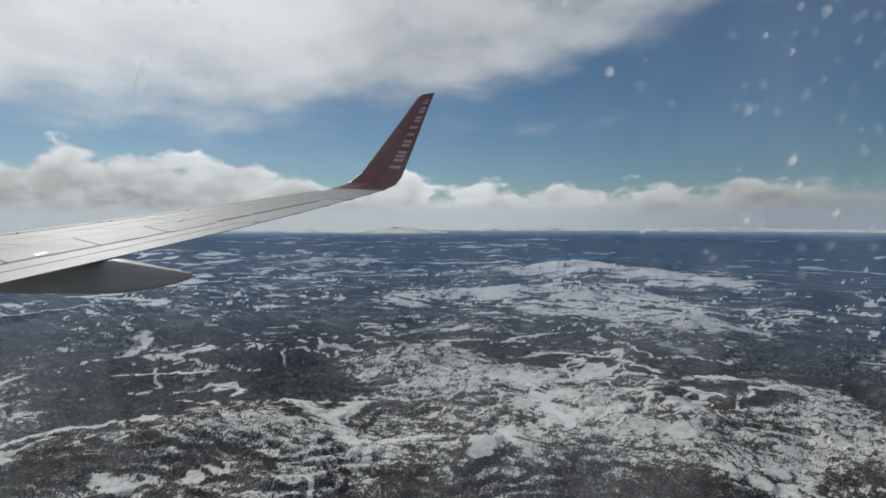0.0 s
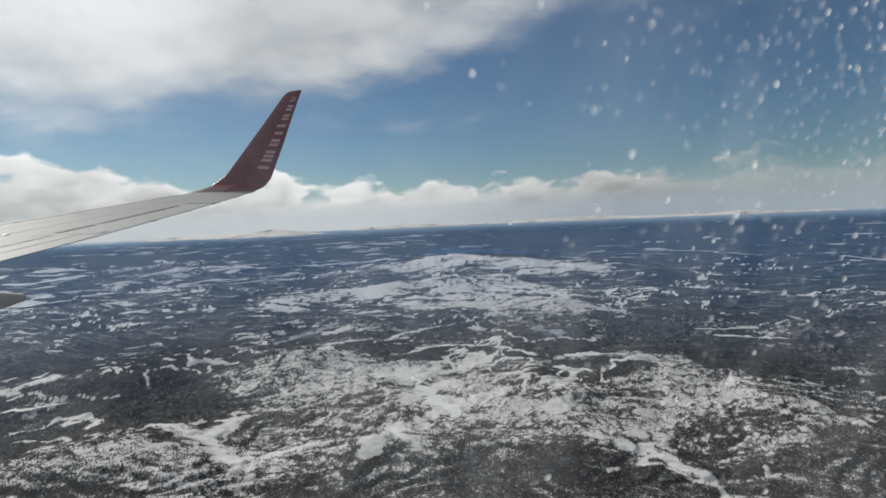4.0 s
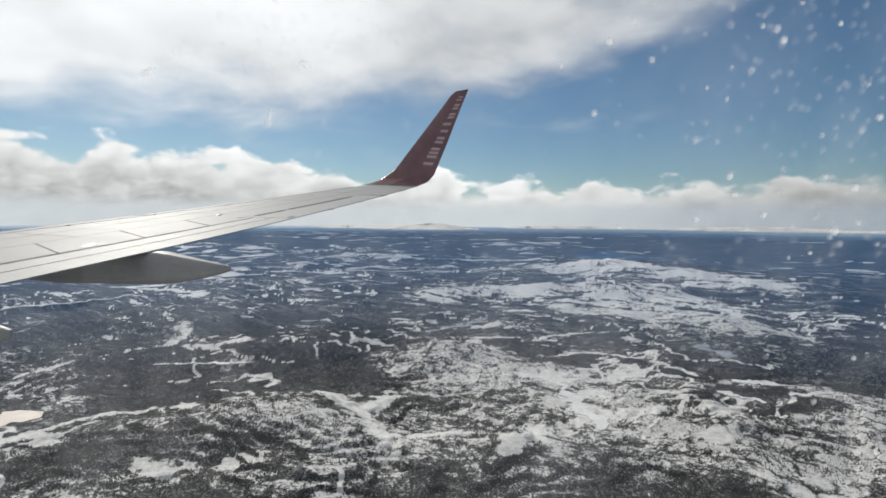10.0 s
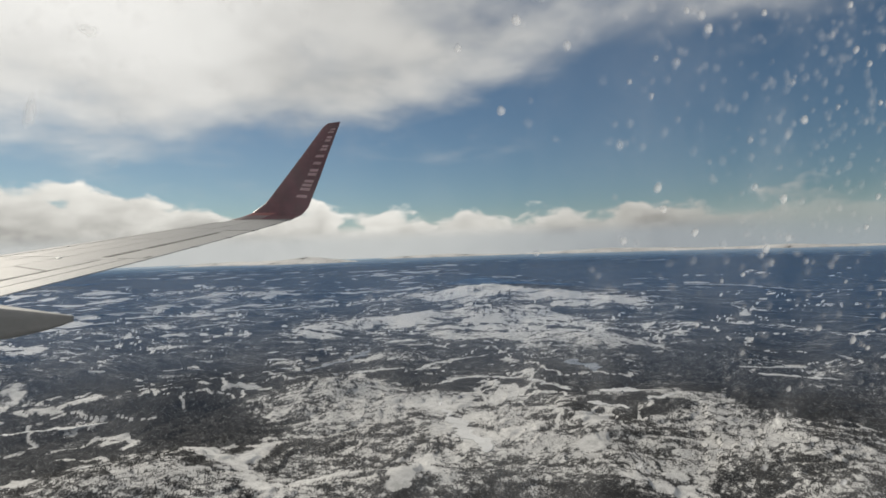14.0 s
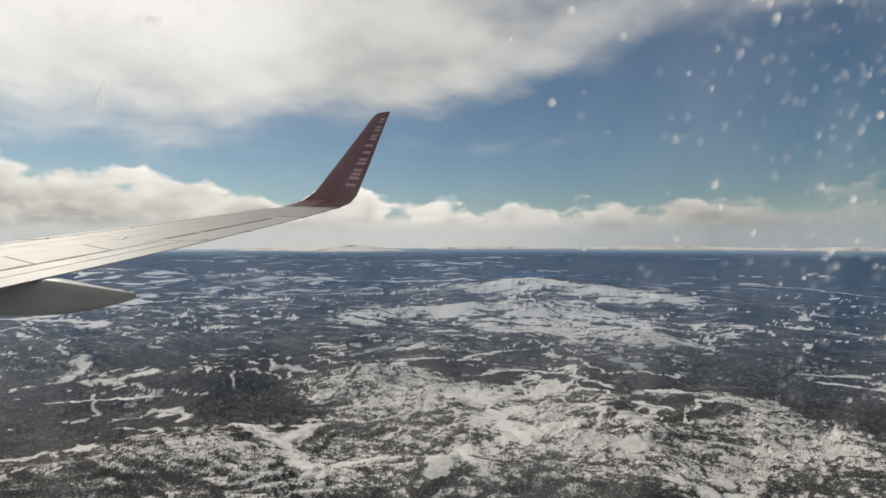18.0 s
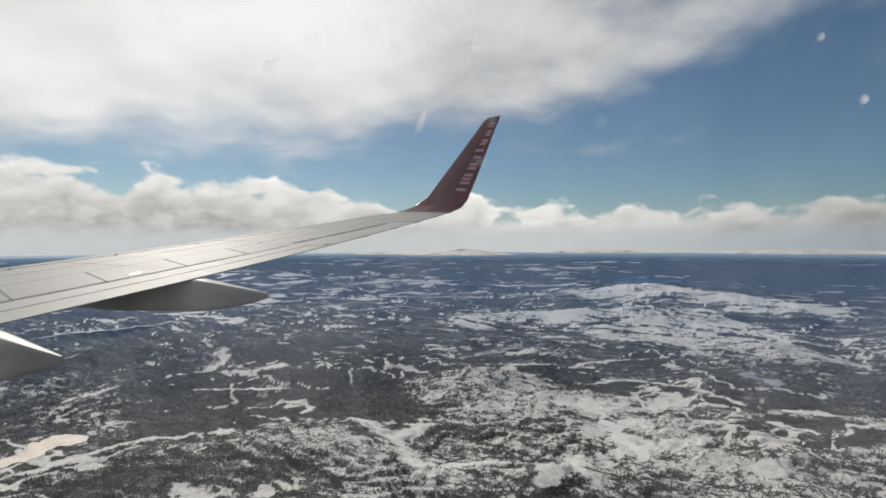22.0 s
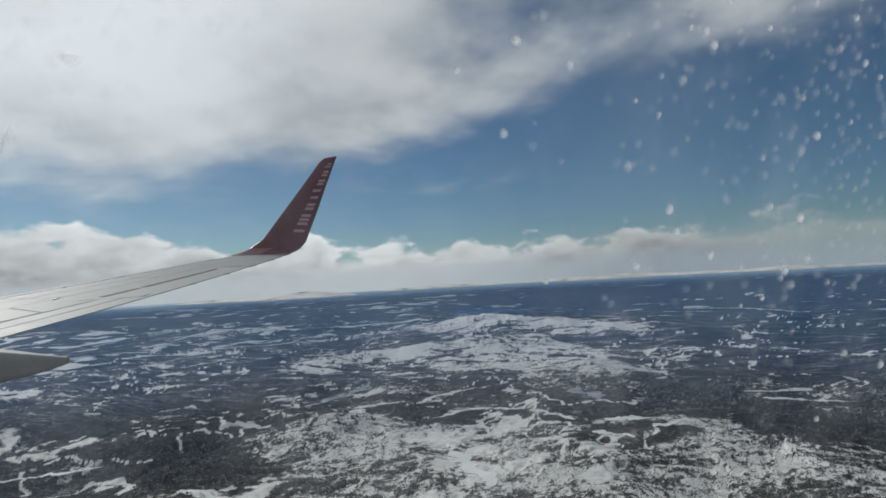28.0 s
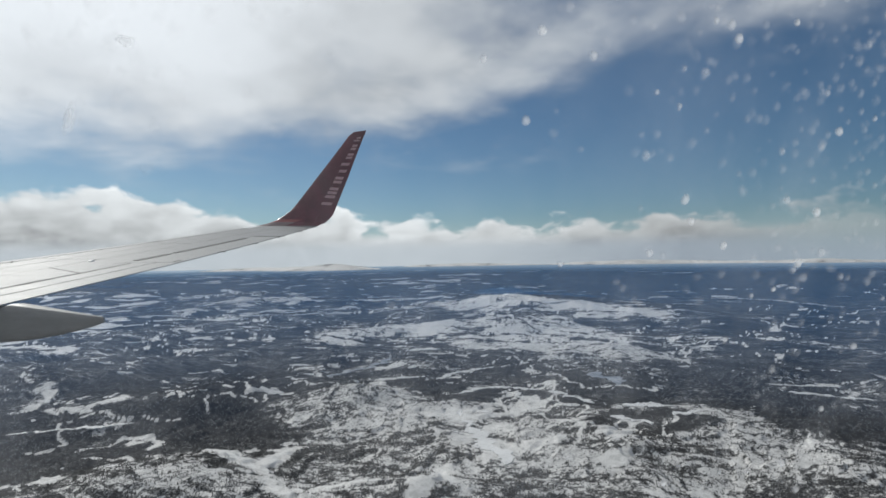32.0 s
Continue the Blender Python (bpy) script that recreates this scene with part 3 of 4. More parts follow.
i = 0
for rows_of, mat, label, group in ((LAKES, ICE, "long snow-covered frozen lake with a ragged shore", "frozen lakes among the forest"),
                                   (LEDGES, ICE, "narrow snow-covered lake below a wooded ledge", "frozen lakes among the forest"),
                                   (BARE_LAKES, BARE_ICE, "grey wind-swept ice of a narrow lake", "bare grey lakes"),
                                   ([SAND_LAKE], SAND_ICE, "large beige frozen lake with a dusting of sand", "large beige lakes")):
    for row in rows_of:
        half, places, level = LEVELS[i]
        ribbon_lake(half, places, level, 400 + 13 * i, mat, label, group)
        i += 1


def shore(az, dist, length, width, turn, seed, k=36):
    """The outline of a small lake: an oval pulled about by noise."""
    t = np.arange(k) * 2 * np.pi / k
    u, v = length * np.cos(t), width * np.sin(t)
    a = np.radians(turn)
    cx, cy = polar(az, dist)
    px, py = cx + u * np.cos(a) - v * np.sin(a), cy + u * np.sin(a) + v * np.cos(a)
    pull = 0.55 * (length * width) ** 0.5
    size = 1.1 * length
    return px + pull * fbm(px, py, size, 4, seed % 40 + 700, 0.6), py + 0.8 * pull * fbm(px, py, size, 4, seed % 40 + 750, 0.6)


rng = np.random.RandomState(5)
made = 0
while made < 240:
    az = rng.uniform(-58, 12) if made < 190 else rng.uniform(8, 60)
    dist = float(np.exp(rng.uniform(np.log(330), np.log(1300))))
    cx, cy = polar(az, dist)
    if float(fbm(np.array([cx]), np.array([cy]), 160.0, 3, 331)[0]) < rng.uniform(-0.5, 0.45):
        continue
    size = (1.2 + 5.5 * rng.rand() ** 3) * (dist / 420) ** 0.9
    px, py = shore(az, dist, size * rng.uniform(0.9, 1.9), size * rng.uniform(0.3, 0.75), rng.uniform(-22, 22) - az * 0.8, made)
    lake_object(px, py, land_height(px, py) + 0.18 + 0.0004 * dist, ICE, "small snow-covered frozen lake with a ragged shore", "small frozen lakes")
    made += 1


def far_lakes():
    """Lakes of the far plain, too many and too small to tell apart: one joined mesh."""
    rng = np.random.RandomState(6)
    verts, faces = [], []
    k = 22
    made = 0
    while made < 640:
        az = rng.uniform(-60, 62)
        dist = float(np.exp(rng.uniform(np.log(750), np.log(3700))))
        cx, cy = polar(az, dist)
        crowd = float(fbm(np.array([cx]), np.array([cy]), 700.0, 3, 211)[0])
        if rng.rand() > np.clip(0.42 + 1.3 * crowd, 0.03, 1) * np.interp(az, [-60, 0, 16, 62], [1, 1, 0.34, 0.26]):
            continue
        made += 1
        size = rng.uniform(3.0, 8.5) * (dist / 420) ** 0.95 * (0.4 + 1.6 * rng.rand() ** 4)
        px, py = shore(az, dist, size * rng.uniform(0.8, 2.0), size * rng.uniform(0.25, 0.75), rng.uniform(-20, 20) - az * 0.8, made, k)
        px, py = np.append(px, px.mean()), np.append(py, py.mean())
        pz = land_height(px, py) + 1.0
        b0 = len(verts)
        verts += [(float(p), float(q), float(w)) for p, q, w in zip(px, py, pz)]
        faces += [(b0 + k, b0 + j, b0 + (j + 1) % k) for j in range(k)]
    ob = new("distant_lakes", mesh_of("distant_lakes", verts, faces, ICE, True))
    ob.location = ground.location
    tagged(ob, "scattered white frozen lakes on the far dark plain", "lakes", kind="stuff")


far_lakes()


def build_forest():
    """Single conifers of the nearer woods, one joined mesh."""
    rng = np.random.RandomState(8)
    count = 480000
    az = rng.uniform(-62, 62, count)
    r = np.sqrt(rng.uniform(115.0 ** 2, 450.0 ** 2, count))
    x, y = polar(az, r)
    h = land_height(x, y)
    s = open_ground(x, y, h)
    clump = fbm(x, y, 5.0, 3, 91)
    thick = np.clip(0.84 - 1.20 * s + 0.60 * clump, 0.0, 0.95) * np.clip(1.45 - r / 420, 0.3, 1)
    thick[s > 0.72] = 0
    keep = rng.rand(count) < thick
    for half, places, _ in LEVELS:
        k = np.flatnonzero(within(x, y, places, half * 2))
        keep[k[along(x[k], y[k], places) < half * 1.15]] = False
    x, y, h = x[keep], y[keep], h[keep]
    m = len(x)
    tall, wide, turn = rng.uniform(0.35, 1.15, m), rng.uniform(0.11, 0.20, m), rng.uniform(0, 6.28, m)
    co = np.zeros((m, 5, 3))
    for k in range(4):
        co[:, k, 0], co[:, k, 1], co[:, k, 2] = x + wide * np.cos(turn + k * 1.571), y + wide * np.sin(turn + k * 1.571), h - 0.15
    co[:, 4, 0], co[:, 4, 1], co[:, 4, 2] = x, y, h + tall
    tri = np.array([[0, 1, 4], [1, 2, 4], [2, 3, 4], [3, 0, 4]])[None] + (np.arange(m) * 5)[:, None, None]
    ob = new("conifer_forest", array_mesh("conifer_forest", co.reshape(-1, 3), tri.reshape(-1, 3), CONIFER))
    ob.location = ground.location
    tagged(ob, "sparse dark conifers standing in the snow", "forest", kind="stuff")


build_forest()


# ---------------------------------------------------------------- the wing
def lead(y):
    return 0.466 * y - 0.25 * chord(y)


def chord(y):
    outer = 4.55 - (y - 5.0) * 0.24095
    return outer if y > 5 else 5.74 - (0.466 * y - 0.25 * outer)


def lift(y):
    return 0.105 * y + 0.002 * y * y


def skin(y, f, side=1, dz=0.0):
    """A point of the wing's upper (side 1) or lower skin at span y and chord fraction f."""
    c = chord(y)
    k = math.sqrt(max(f, 0)) * (1 - f) * 2.6
    z = 0.008 * k if side > 0 else -0.085 * k
    return (lead(y) + f * c, y, lift(y) + z * c + dz)


def panel(y0, y1, f0, f1, dz=0.006, under=None, steps=8, nf=5, skew=0.0):
    """Rings of a panel of the upper skin between two spans and two chord fractions, with a thickness below."""
    rings = []
    for i in range(steps + 1):
        y = y0 + (y1 - y0) * i / steps
        g0, g1 = (f0(y) if callable(f0) else f0), (f1(y) if callable(f1) else f1)
        ring = []
        for j in range(nf + 1):
            f = g0 + (g1 - g0) * j / nf
            ring.append(skin(y + skew * (f - g0) * chord(y), f, 1, dz))
        for j in range(nf, -1, -1):
            f = g0 + (g1 - g0) * j / nf
            yy = y + skew * (f - g0) * chord(y)
            p = skin(yy, f, 1, dz)
            low = p[2] - 0.03 if under is None else min(p[2] - 0.012, skin(yy, f, -1, under)[2])
            ring.append((p[0], p[1], low))
        rings.append(ring)
    return rings


wing = thing("airliner_wing", "pale grey airliner wing with a maroon upturned winglet", "aircraft wing")

# main box
fr = [0.0, 0.004, 0.012, 0.03, 0.07, 0.13, 0.22, 0.33, 0.45, 0.58, 0.70, 0.80]
rings = []
for y in np.concatenate([np.linspace(1.95, 5.0, 6), np.linspace(5.4, 16.85, 24)]):
    rings.append([skin(y, f) for f in fr] + [skin(y, f, -1) for f in fr[:0:-1]])
part("wing_box", loft("wing_box", rings, WING_GREY), wing)

# slats along the leading edge
for y0, y1 in ((5.6, 8.35), (8.39, 11.1), (11.14, 13.8), (13.84, 16.3)):
    part("slat", loft("slat", panel(y0, y1, 0.0, 0.11, 0.005, steps=10), BARE_METAL), wing, "bare metal leading-edge slat")

# spoilers, with dark seals round them
for y0, y1 in ((4.6, 6.47), (6.50, 7.42), (7.45, 8.36), (8.39, 9.43), (9.46, 10.5)):
    part("spoiler", loft("spoiler", panel(y0, y1, 0.525, 0.772, 0.006, skew=-0.58), WING_GREY), wing)
for y0 in (6.485, 7.435, 8.375, 9.445, 10.515):
    part("seal_strip", loft("seal_strip", panel(y0 - 0.014, y0 + 0.014, 0.525, 0.772, 0.0075, skew=-0.58, steps=1), SEAL), wing, "dark rubber seal")
part("seal_strip", loft("seal_strip", panel(2.4, 10.52, 0.517, 0.5235, 0.004, steps=16, nf=1), SEAL), wing, "dark rubber seal")

# skin joints of the wing box
for f0, y0, y1 in ((0.113, 5.6, 16.3), (0.30, 3.0, 14.4), (0.505, 10.6, 16.6)):
    part("panel_joint", loft("panel_joint", panel(y0, y1, f0, f0 + 0.004, 0.002, steps=20, nf=1), JOINT), wing, "thin grey sealed skin joint")
for y0 in (6.6, 9.2, 11.6, 13.6, 15.2):
    part("panel_joint", loft("panel_joint", panel(y0 - 0.008, y0 + 0.008, 0.115, 0.50, 0.002, skew=-0.2, steps=1, nf=8), JOINT), wing, "thin grey sealed skin joint")

# flaps behind their shroud gap, aileron, fixed tip panel
part("seal_strip", loft("seal_strip", panel(2.0, 10.95, 0.774, 0.789, 0.003, steps=20, nf=1), SEAL), wing, "dark shroud gap ahead of the flap")
for y0, y1 in ((2.0, 5.0), (5.04, 11.035)):
    part("flap", loft("flap", panel(y0, y1, 0.790, 0.885, 0.001, 0.01, steps=14), FLAP_GREY), wing, "light grey retracted flap")
    part("aft_flap", loft("aft_flap", panel(y0, y1, 0.889, 1.0, 0.0, 0.0, steps=14), FLAP_GREY), wing, "light grey aft flap segment")
    part("seal_strip", loft("seal_strip", panel(y0, y1, 0.8845, 0.8895, 0.0025, steps=14, nf=1), SEAL), wing, "dark joint")
for y0, y1 in ((11.2, 11.95), (12.1, 14.25)):
    part("seal_strip", loft("seal_strip", panel(y0, y1, 0.730, 0.762, 0.009, steps=10, nf=1), SEAL), wing, "dark aileron hinge gap")
part("seal_strip", loft("seal_strip", panel(11.08, 11.26, 0.955, 0.975, 0.004, steps=2, nf=1), SEAL), wing, "short dark slot at the aileron's inner end")
part("position_light", loft("position_light", panel(16.40, 16.80, 0.0, 0.13, 0.007, steps=4), WHITE_CAP), wing, "white position light cover at the wing tip")
part("shroud", loft("shroud", panel(10.95, 14.62, 0.70, 0.735, 0.003, 0.0, steps=8, nf=2), WING_GREY), wing)
part("aileron", loft("aileron", panel(11.05, 14.58, 0.7345, 1.0, 0.002, 0.0, steps=12), FLAP_GREY), wing, "light grey aileron")
part("seal_strip", loft("seal_strip", panel(14.59, 14.63, 0.74, 1.0, 0.005, steps=1), SEAL), wing, "dark joint")
part("tip_panel", loft("tip_panel", panel(14.63, 16.9, 0.76, 1.0, 0.0, 0.0, steps=8), WING_GREY), wing)


def oval_cap(y, f, a, b, mat, label):
    x, yy, z = skin(y, f, 1, 0.0)
    rings = []
    for scale, up in ((1.0, 0.002), (0.92, 0.012), (0.4, 0.018)):
        rings.append([(x + a * scale * math.cos(t * math.tau / 20), yy + b * scale * math.sin(t * math.tau / 20), z + up + (lift(yy + b * scale * math.sin(t * math.tau / 20)) - lift(yy)))
                      for t in range(20)])
    part("access_cap", loft("access_cap", rings, mat), wing, label)


# the larger cap's white also stands in for a glint on the wing
oval_cap(8.32, 0.735, 0.065, 0.125, WHITE_CAP, "round white access cap with a glint painted in")
oval_cap(11.2, 0.52, 0.04, 0.08, WHITE_CAP, "small white access cap")
for y in (8.6, 9.9, 11.2, 12.6):
    oval_cap(y, 0.125, 0.014, 0.03, SEAL, "small dark fastener cover")


# flap track fairings: span, aft tip, nose, half width, drop
def fairing(y, tip_x, tip_z, nose_x, half, low):
    rings = []
    n = 24
    edge = (lead(y) + chord(y) - nose_x) / (tip_x - nose_x)      # where it comes out from under the trailing edge
    for i in range(n + 1):
        s = i / n
        x = nose_x + (tip_x - nose_x) * s
        full = math.sin(math.pi * min(1.0, 0.12 + s * 0.55)) if s < 0.7 else 1.0 - ((s - 0.7) / 0.3) ** 1.2 * 0.90
        yw = max(0.02, half * full)
        f = (x - lead(y)) / chord(y)
        top = skin(y, f, 1)[2] - 0.05 if f < 1.0 else lift(y) - 0.06
        if s > edge:
            k = (s - edge) / (1 - edge)
            top = (1 - k) * (lift(y) - 0.015) + k * tip_z
        bot = tip_z - low * (min(1.0, s / 0.4) ** 0.5) * (1.0 if s < 0.70 else 1 - 0.72 * ((s - 0.70) / 0.30) ** 2.2)
        bot = min(bot, top - 0.03)
        mid, hh = (top + bot) / 2, (top - bot) / 2
        ring = []
        for t in range(18):
            a = t * math.tau / 18
            ca, sa = math.cos(a), math.sin(a)
            ring.append((x, y + yw * math.copysign(abs(ca) ** 0.4, ca), mid + hh * math.copysign(abs(sa) ** 0.45, sa)))
        rings.append(ring)
    part("flap_track_fairing", loft("flap_track_fairing", rings, FAIRING), wing, "grey canoe-shaped flap track fairing")


fairing(8.25, 7.60, 0.80, 4.0, 0.19, 0.24)
fairing(5.95, 6.76, 0.45, 3.2, 0.20, 0.26)
fairing(3.7, 6.9, 0.20, 2.6, 0.20, 0.20)

# winglet: stations of leading and trailing edge from the wing's end to the top
STATIONS = [
    ((lead(16.84), 16.84, lift(16.84)), (lead(16.84) + chord(16.84), 16.84, lift(16.84))),
    ((7.74, 16.98, 2.405), (9.29, 17.02, 2.42)),
    ((8.02, 17.05, 2.53), (9.38, 17.09, 2.48)),
    ((8.36, 17.13, 2.78), (9.54, 17.19, 2.68)),
    ((8.53, 17.19, 2.99), (9.63, 17.26, 2.92)),
    ((8.99, 17.37, 3.64), (9.90, 17.42, 3.62)),
    ((9.46, 17.53, 4.30), (10.16, 17.57, 4.34)),
    ((9.86, 17.66, 4.87), (10.38, 17.70, 4.93)),
    ((9.99, 17.70, 5.06), (10.46, 17.74, 5.13)),
    ((10.12, 17.73, 5.17), (10.50, 17.75, 5.24)),
]
SECTION = [(0.0, 0.0), (0.03, 0.022), (0.10, 0.038), (0.25, 0.048), (0.5, 0.040), (0.75, 0.022), (1.0, 0.002)]


def winglet_ring(i):
    a, b = Vector(STATIONS[i][0]), Vector(STATIONS[i][1])
    lo, hi = STATIONS[max(i - 1, 0)], STATIONS[min(i + 1, len(STATIONS) - 1)]
    span = (Vector(hi[0]) + Vector(hi[1]) - Vector(lo[0]) - Vector(lo[1])).normalized()
    out = (b - a).cross(span).normalized()
    c = (b - a).length
    return [a + (b - a) * f + out * (c * t) for f, t in SECTION] + [a + (b - a) * f - out * (c * t) for f, t in SECTION[-1:0:-1]], out


ring_list = [winglet_ring(i)[0] for i in range(len(STATIONS))]
ring_list[0] = [skin(16.84, f) for f, _ in SECTION] + [skin(16.84, f, -1) for f, _ in SECTION[-1:0:-1]]
for order, mat, label in (((0, 1, 2, 3, 4, 9, 10, 11, 12), ROSE_GREY, "rose-grey fillet at the wing's end"), ((4, 5, 6, 7, 8, 9), MAROON, "maroon rear corner of the wing's end")):
    part("tip_fillet", loft("tip_fillet", [[ring[i] for i in order] for ring in ring_list[:2]], mat), wing, label)
for name, order, mat, label in (("winglet_root", (0, 1, 2, 3, 4, 9, 10, 11, 12), PINK, "rose-tinted fillet between wing and winglet"),
                                ("winglet_foot", (4, 5, 6, 7, 8, 9), MAROON, "maroon trailing foot of the winglet")):
    part(name, loft(name, [[ring[i] for i in order] for ring in ring_list[1:3]], mat), wing, label)
winglet = part("winglet", loft("winglet", ring_list[2:], MAROON), wing, "dark maroon upturned winglet")


def on_winglet(s, f, proud=0.006):
    """A point of the winglet's inner face: s from its foot to its top, f along the chord."""
    k = min(3 + s * 6, 8.999)
    i = int(k)
    u = k - i
    p = [Vector(STATIONS[i][e]).lerp(Vector(STATIONS[i + 1][e]), u) for e in (0, 1)]
    out = winglet_ring(i)[1].lerp(winglet_ring(i + 1)[1], u).normalized()
    if out.y > 0:
        out = -out
    t = np.interp(f, [a for a, _ in SECTION], [b for _, b in SECTION])
    return p[0].lerp(p[1], f) + out * ((p[1] - p[0]).length * float(t) + proud)


# the maker's word is a row of plain pale bars
def bar(s0, s1, f0, f1):
    pts = [(s0, f0), ((s0 + s1) / 2, f0), (s1, f0), (s1, f1), ((s0 + s1) / 2, f1), (s0, f1)]
    rings = [[on_winglet(s, f, up) for s, f in pts] for up in (-0.01, 0.006)]
    part("lettering_bar", loft("lettering_bar", rings, PALE, smooth=False), winglet, "pale rose bar of the lettering")


s = 0.17
for strokes, rise in ((1, 0.0), (3, 0.0), (2, 0.0), (1, 0.0), (1, 0.05), (2, 0.0), (2, 0.0), (1, 0.06), (2, 0.0)):
    for k in range(strokes):
        bar(s, s + 0.019, 0.60 - rise, 0.86)
        s += 0.028
    s += 0.022
# static wicks on the trailing edge
for y in (12.2, 13.4, 14.6, 15.6, 16.5):
    p = skin(y, 1.0)
    rings = [[(p[0] - 0.02 + d, p[1] + 0.006 * math.cos(t * math.tau / 6), p[2] + 0.004 + 0.006 * math.sin(t * math.tau / 6)) for t in range(6)] for d in (0, 0.07, 0.13)]
    part("static_wick", loft("static_wick", rings, SEAL), wing, "thin dark static wick")

# ---------------------------------------------------------------- the cabin wall and window
# The wall leans inwards towards its top; u runs aft, v up the wall, w outwards through it.
LEAN = radians(12)
WALL = Matrix.Translation((EYE_X, PANE_Y, EYE_Z)) @ Matrix.Rotation(LEAN, 4, "X")


def rounded(half_w, half_h, radius, n=10):
    pts = []
    for cx, cy, a0 in ((1, 1, 0), (-1, 1, 90), (-1, -1, 180), (1, -1, 270)):
        for i in range(n + 1):
            a = radians(a0 + 90 * i / n)
            pts.append((cx * (half_w - radius) + radius * math.cos(a), cy * (half_h - radius) + radius * math.sin(a)))
    return pts


def wall_pt(u, v, w):
    return WALL @ Vector((u, w, v))


WIN_U, WIN_V = 0.022, -0.045      # the window's middle from the point abreast of the eye


def ringed(half_w, half_h, radius, w):
    return [wall_pt(WIN_U + a, WIN_V + b, w) for a, b in rounded(half_w, half_h, radius)]


def build_cabin():
    # side wall with its opening: outer skin frame made from rings, from the reveal to a wide rectangle
    inner = rounded(0.150, 0.187, 0.137)
    outer = []
    for a, b in inner:
        k = max(abs(a) / 1.49, abs(b) / 1.3)
        outer.append((a / k, b / k))
    rings = [[wall_pt(WIN_U + a, WIN_V + b, -0.035) for a, b in outer], [wall_pt(WIN_U + a, WIN_V + b, -0.035) for a, b in inner],
             ringed(0.146, 0.183, 0.134, -0.028), ringed(0.139, 0.176, 0.128, 0.010), ringed(0.175, 0.21, 0.15, 0.03)]
    rings.append([wall_pt(WIN_U + a, WIN_V + b, 0.03) for a, b in outer])
    me = loft("wall_side", rings, CABIN_PANEL, caps=False)
    tagged(new("wall_side", me), "shaded beige cabin side panel round the window", "wall", kind="structure")
    win = new("window_1")
    win.matrix_world = Matrix.Identity(4)
    tagged(win, "scratched airliner window with spray-marked acrylic pane", "window", kind="structure")
    rings = [ringed(0.1395, 0.1765, 0.128, -0.012), ringed(0.1315, 0.1685, 0.123, -0.014), ringed(0.1285, 0.1655, 0.120, -0.006), ringed(0.1285, 0.1655, 0.120, 0.008),
             ringed(0.1395, 0.1765, 0.128, 0.008)]
    part("gasket", loft("gasket", rings, GASKET, caps=False), win, "black rubber window gasket")
    loop = ringed(0.131, 0.168, 0.1225, 0.0)
    me = mesh_of("pane", loop, [tuple(range(len(loop)))], PANE)
    ob = part("pane", me, win, "clear acrylic pane with dried spray")
    ob.visible_shadow = False
    # the rest of the cabin, closed round the seat
    x0, x1, y0, z0, z1 = EYE_X - 1.45, EYE_X + 1.45, -1.7, EYE_Z - 1.1, EYE_Z + 0.72
    def slab(name, a, b, label, kind_word):
        (ax, ay, az_), (bx, by, bz) = a, b
        v = [(x, y, z) for x in (ax, bx) for y in (ay, by) for z in (az_, bz)]
        f = [(0, 1, 3, 2), (4, 6, 7, 5), (0, 4, 5, 1), (2, 3, 7, 6), (0, 2, 6, 4), (1, 5, 7, 3)]
        tagged(new(name, mesh_of(name, v, f, CABIN_PANEL)), label, kind_word, kind="structure")
    slab("floor", (x0, y0, z0 - 0.05), (x1, 2.0, z0), "shaded beige cabin floor", "floor")
    slab("ceiling", (x0, y0, z1), (x1, 1.8, z1 + 0.05), "shaded beige cabin ceiling", "ceiling")
    slab("wall_front", (x0 - 0.05, y0, z0), (x0, 2.0, z1), "shaded beige cabin partition", "wall")
    slab("wall_rear", (x1, y0, z0), (x1 + 0.05, 2.0, z1), "shaded beige cabin partition", "wall")
    slab("wall_far", (x0, y0 - 0.05, z0), (x1, y0, z1), "shaded beige cabin wall across the aisle", "wall")


build_cabin()


# frozen droplets and marks on the pane
def blob(verts, faces, thick, u, v, a, b, turn, wobble, density):
    """One drop as four rings that thin out towards the rim."""
    k, b0 = 12, len(verts)
    c, s_ = math.cos(radians(turn)), math.sin(radians(turn))
    for f, w, d in ((1.0, -0.0003, 0.0), (0.74, -0.0004, 0.5), (0.5, -0.00047, 0.75), (0.25, -0.0005, 1.0)):
        for t in range(k):
            q = t * math.tau / k
            r = f * (1 + wobble * math.sin(2 * q + 40 * u * 90) + wobble * 0.7 * math.sin(3 * q + 70 * v * 90))
            p, o = a * r * math.cos(q), b * r * math.sin(q)
            verts.append(tuple(wall_pt(u + p * c - o * s_, v + p * s_ + o * c, w)))
            thick.append(d * density)
    for ring in range(3):
        o = b0 + ring * k
        faces += [(o + t, o + (t + 1) % k, o + k + (t + 1) % k, o + k + t) for t in range(k)]
    faces.append(tuple(range(b0 + 3 * k, b0 + 4 * k)))


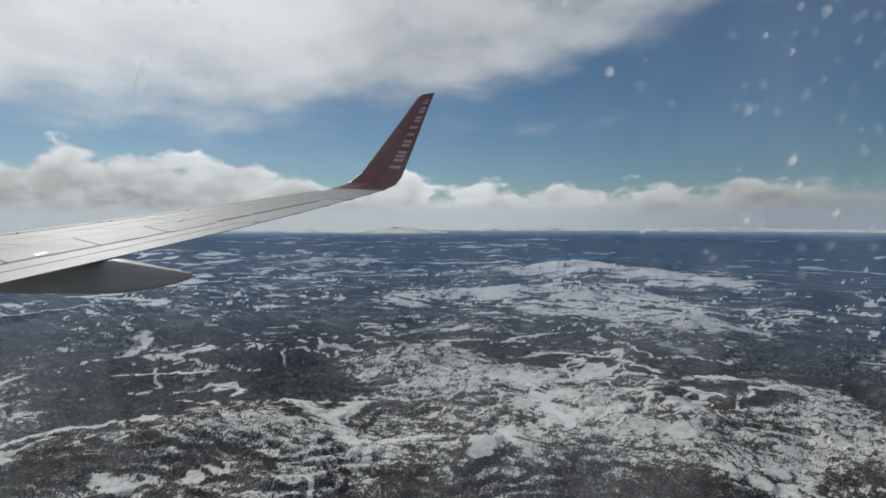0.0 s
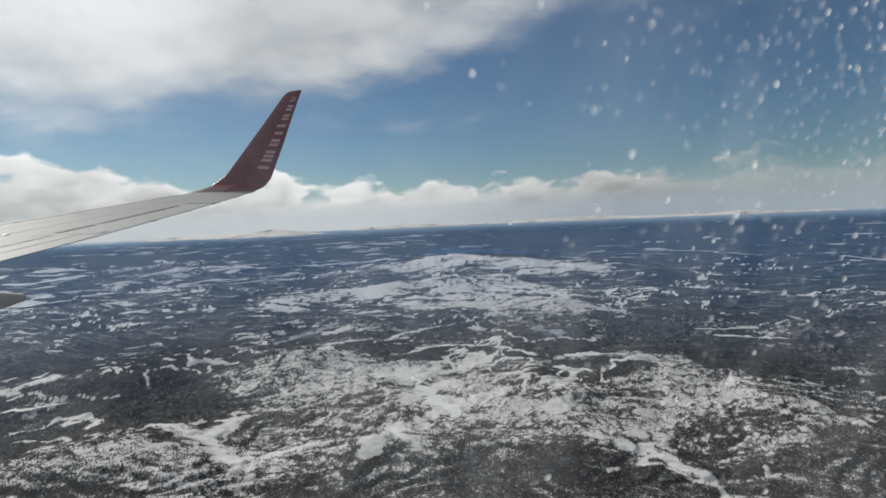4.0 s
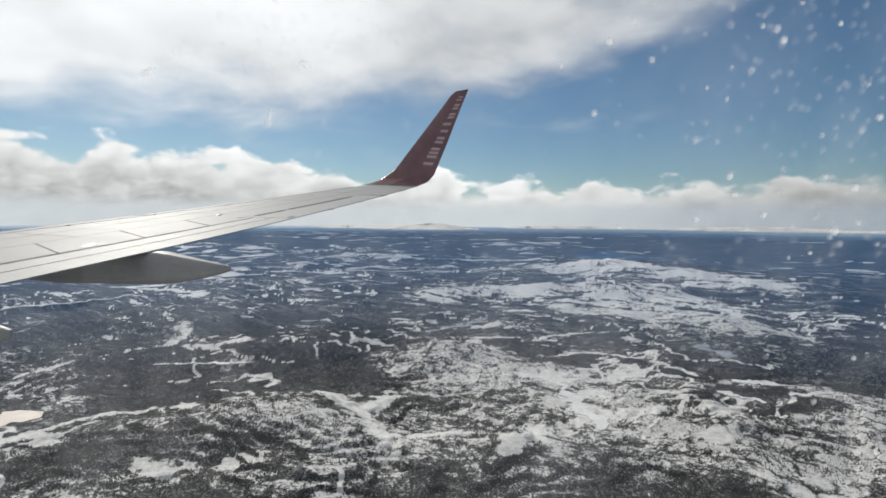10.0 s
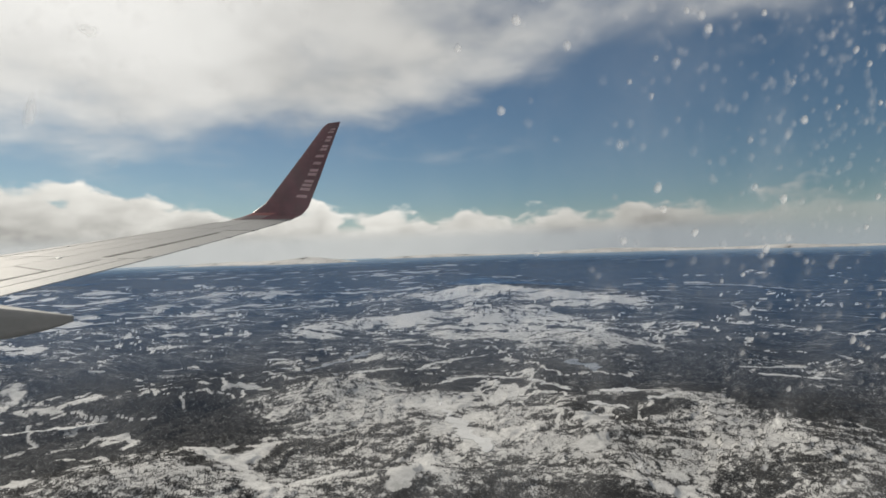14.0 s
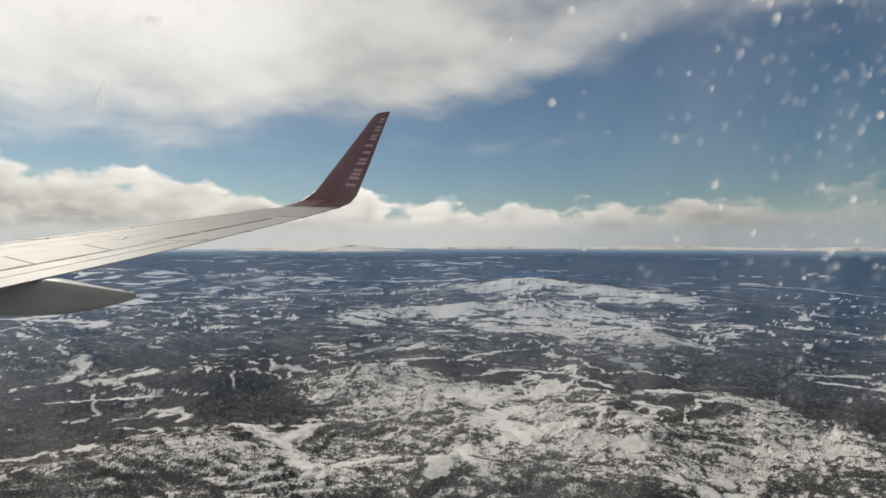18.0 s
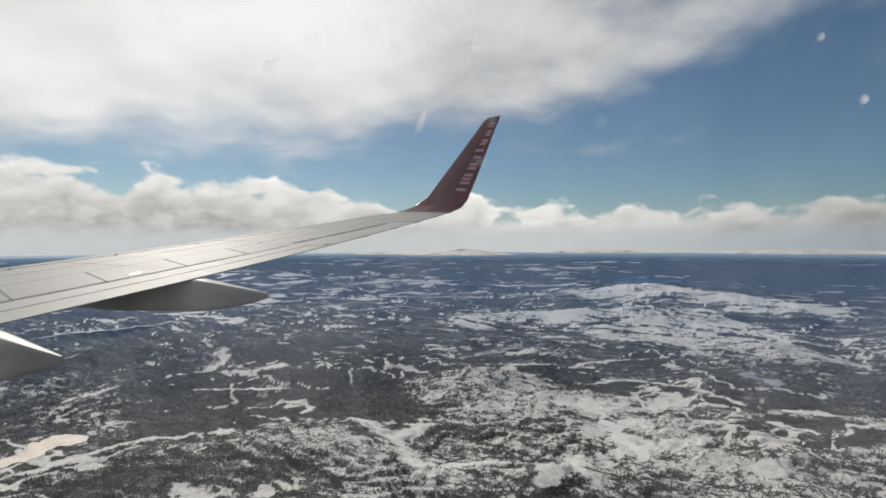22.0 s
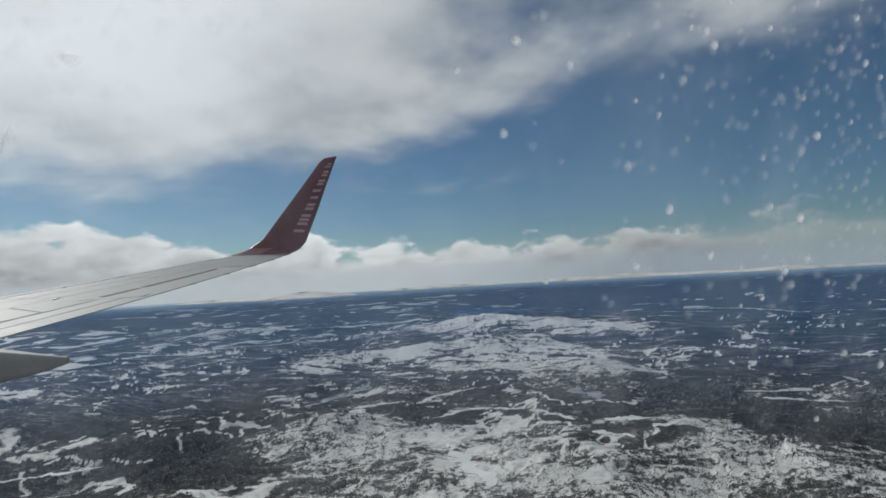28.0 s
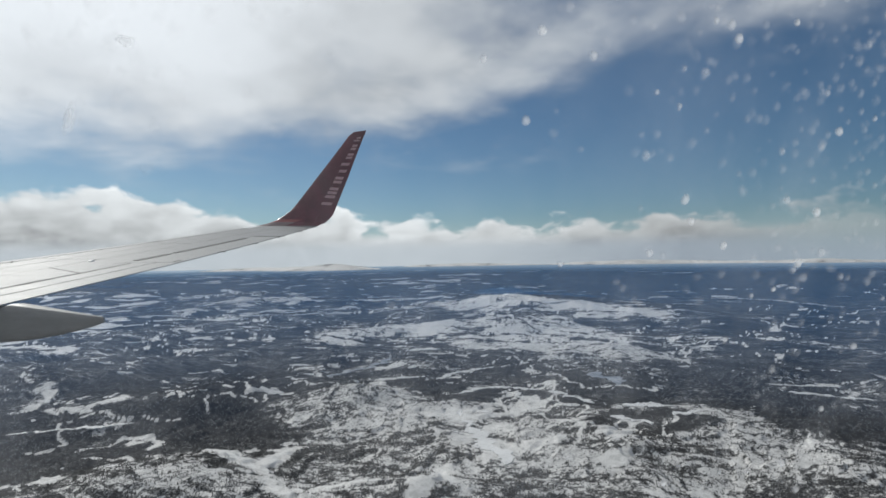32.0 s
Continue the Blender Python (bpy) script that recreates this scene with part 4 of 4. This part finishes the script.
def blob_mesh(name, verts, faces, thick):
    me = mesh_of(name, verts, faces, DROP, True)
    me.attributes.new("thickness", "FLOAT", "POINT").data.foreach_set("value", np.array(thick, dtype=np.float32))
    return me


def droplets():
    rng = np.random.RandomState(3)
    verts, faces, thick = [], [], []
    made = 0
    while made < 4200:
        u, v = rng.uniform(-0.07, 0.12), rng.uniform(-0.085, 0.085)
        want = np.clip((u - 0.010) / 0.045, 0.01, 1) ** 1.6 * np.clip(0.45 + v / 0.05, 0.16, 1)
        if rng.rand() > want:
            continue
        made += 1
        r = 0.00040 + 0.00034 * rng.rand()
        blob(verts, faces, thick, u, v, r, r * rng.uniform(0.95, 1.15), rng.uniform(-20, 20), 0.05, 0.02 + 0.15 * rng.rand() + 0.65 * rng.rand() ** 11)
    # dried rings where spray ran together
    for _ in range(90):
        u, v = -0.021 + 0.0085 * rng.randn(), 0.024 + 0.006 * rng.randn()
        r = 0.0005 + 0.0006 * rng.rand()
        blob(verts, faces, thick, u, v, r, r * rng.uniform(0.9, 1.3), rng.uniform(-40, 40), 0.12, 0.03 + 0.09 * rng.rand())
    tagged(new("droplets", blob_mesh("droplets", verts, faces, thick)), "many tiny frozen droplets on the window pane", "droplets", kind="stuff")


droplets()


def speck(u, v, a, b, turn, label, density=0.65):
    verts, faces, thick = [], [], []
    blob(verts, faces, thick, u + 0.0015, v + 0.002, a * 1.15, b * 1.15, turn, 0.2, 0.6 * density)
    tagged(new("ice_speck", blob_mesh("ice_speck", verts, faces, thick)), label, "ice speck", "ice specks on the window pane")


speck(-0.0250, 0.0200, 0.0009, 0.0006, 10, "small white ice speck on the window pane")
speck(-0.0310, 0.0125, 0.0005, 0.0018, -12, "thin white ice streak on the window pane")
speck(-0.0480, 0.0190, 0.0011, 0.0009, 30, "roundish white ice speck on the window pane", 0.7)
speck(0.0085, -0.0210, 0.00042, 0.0004, 0, "bright ice speck low on the window pane")
speck(0.0200, -0.0030, 0.00042, 0.0004, 0, "bright round ice speck on the window pane")
speck(0.0330, 0.0150, 0.00042, 0.0004, 0, "bright round ice speck on the window pane")
speck(0.0410, 0.0270, 0.00042, 0.0004, 0, "bright round ice speck on the window pane")
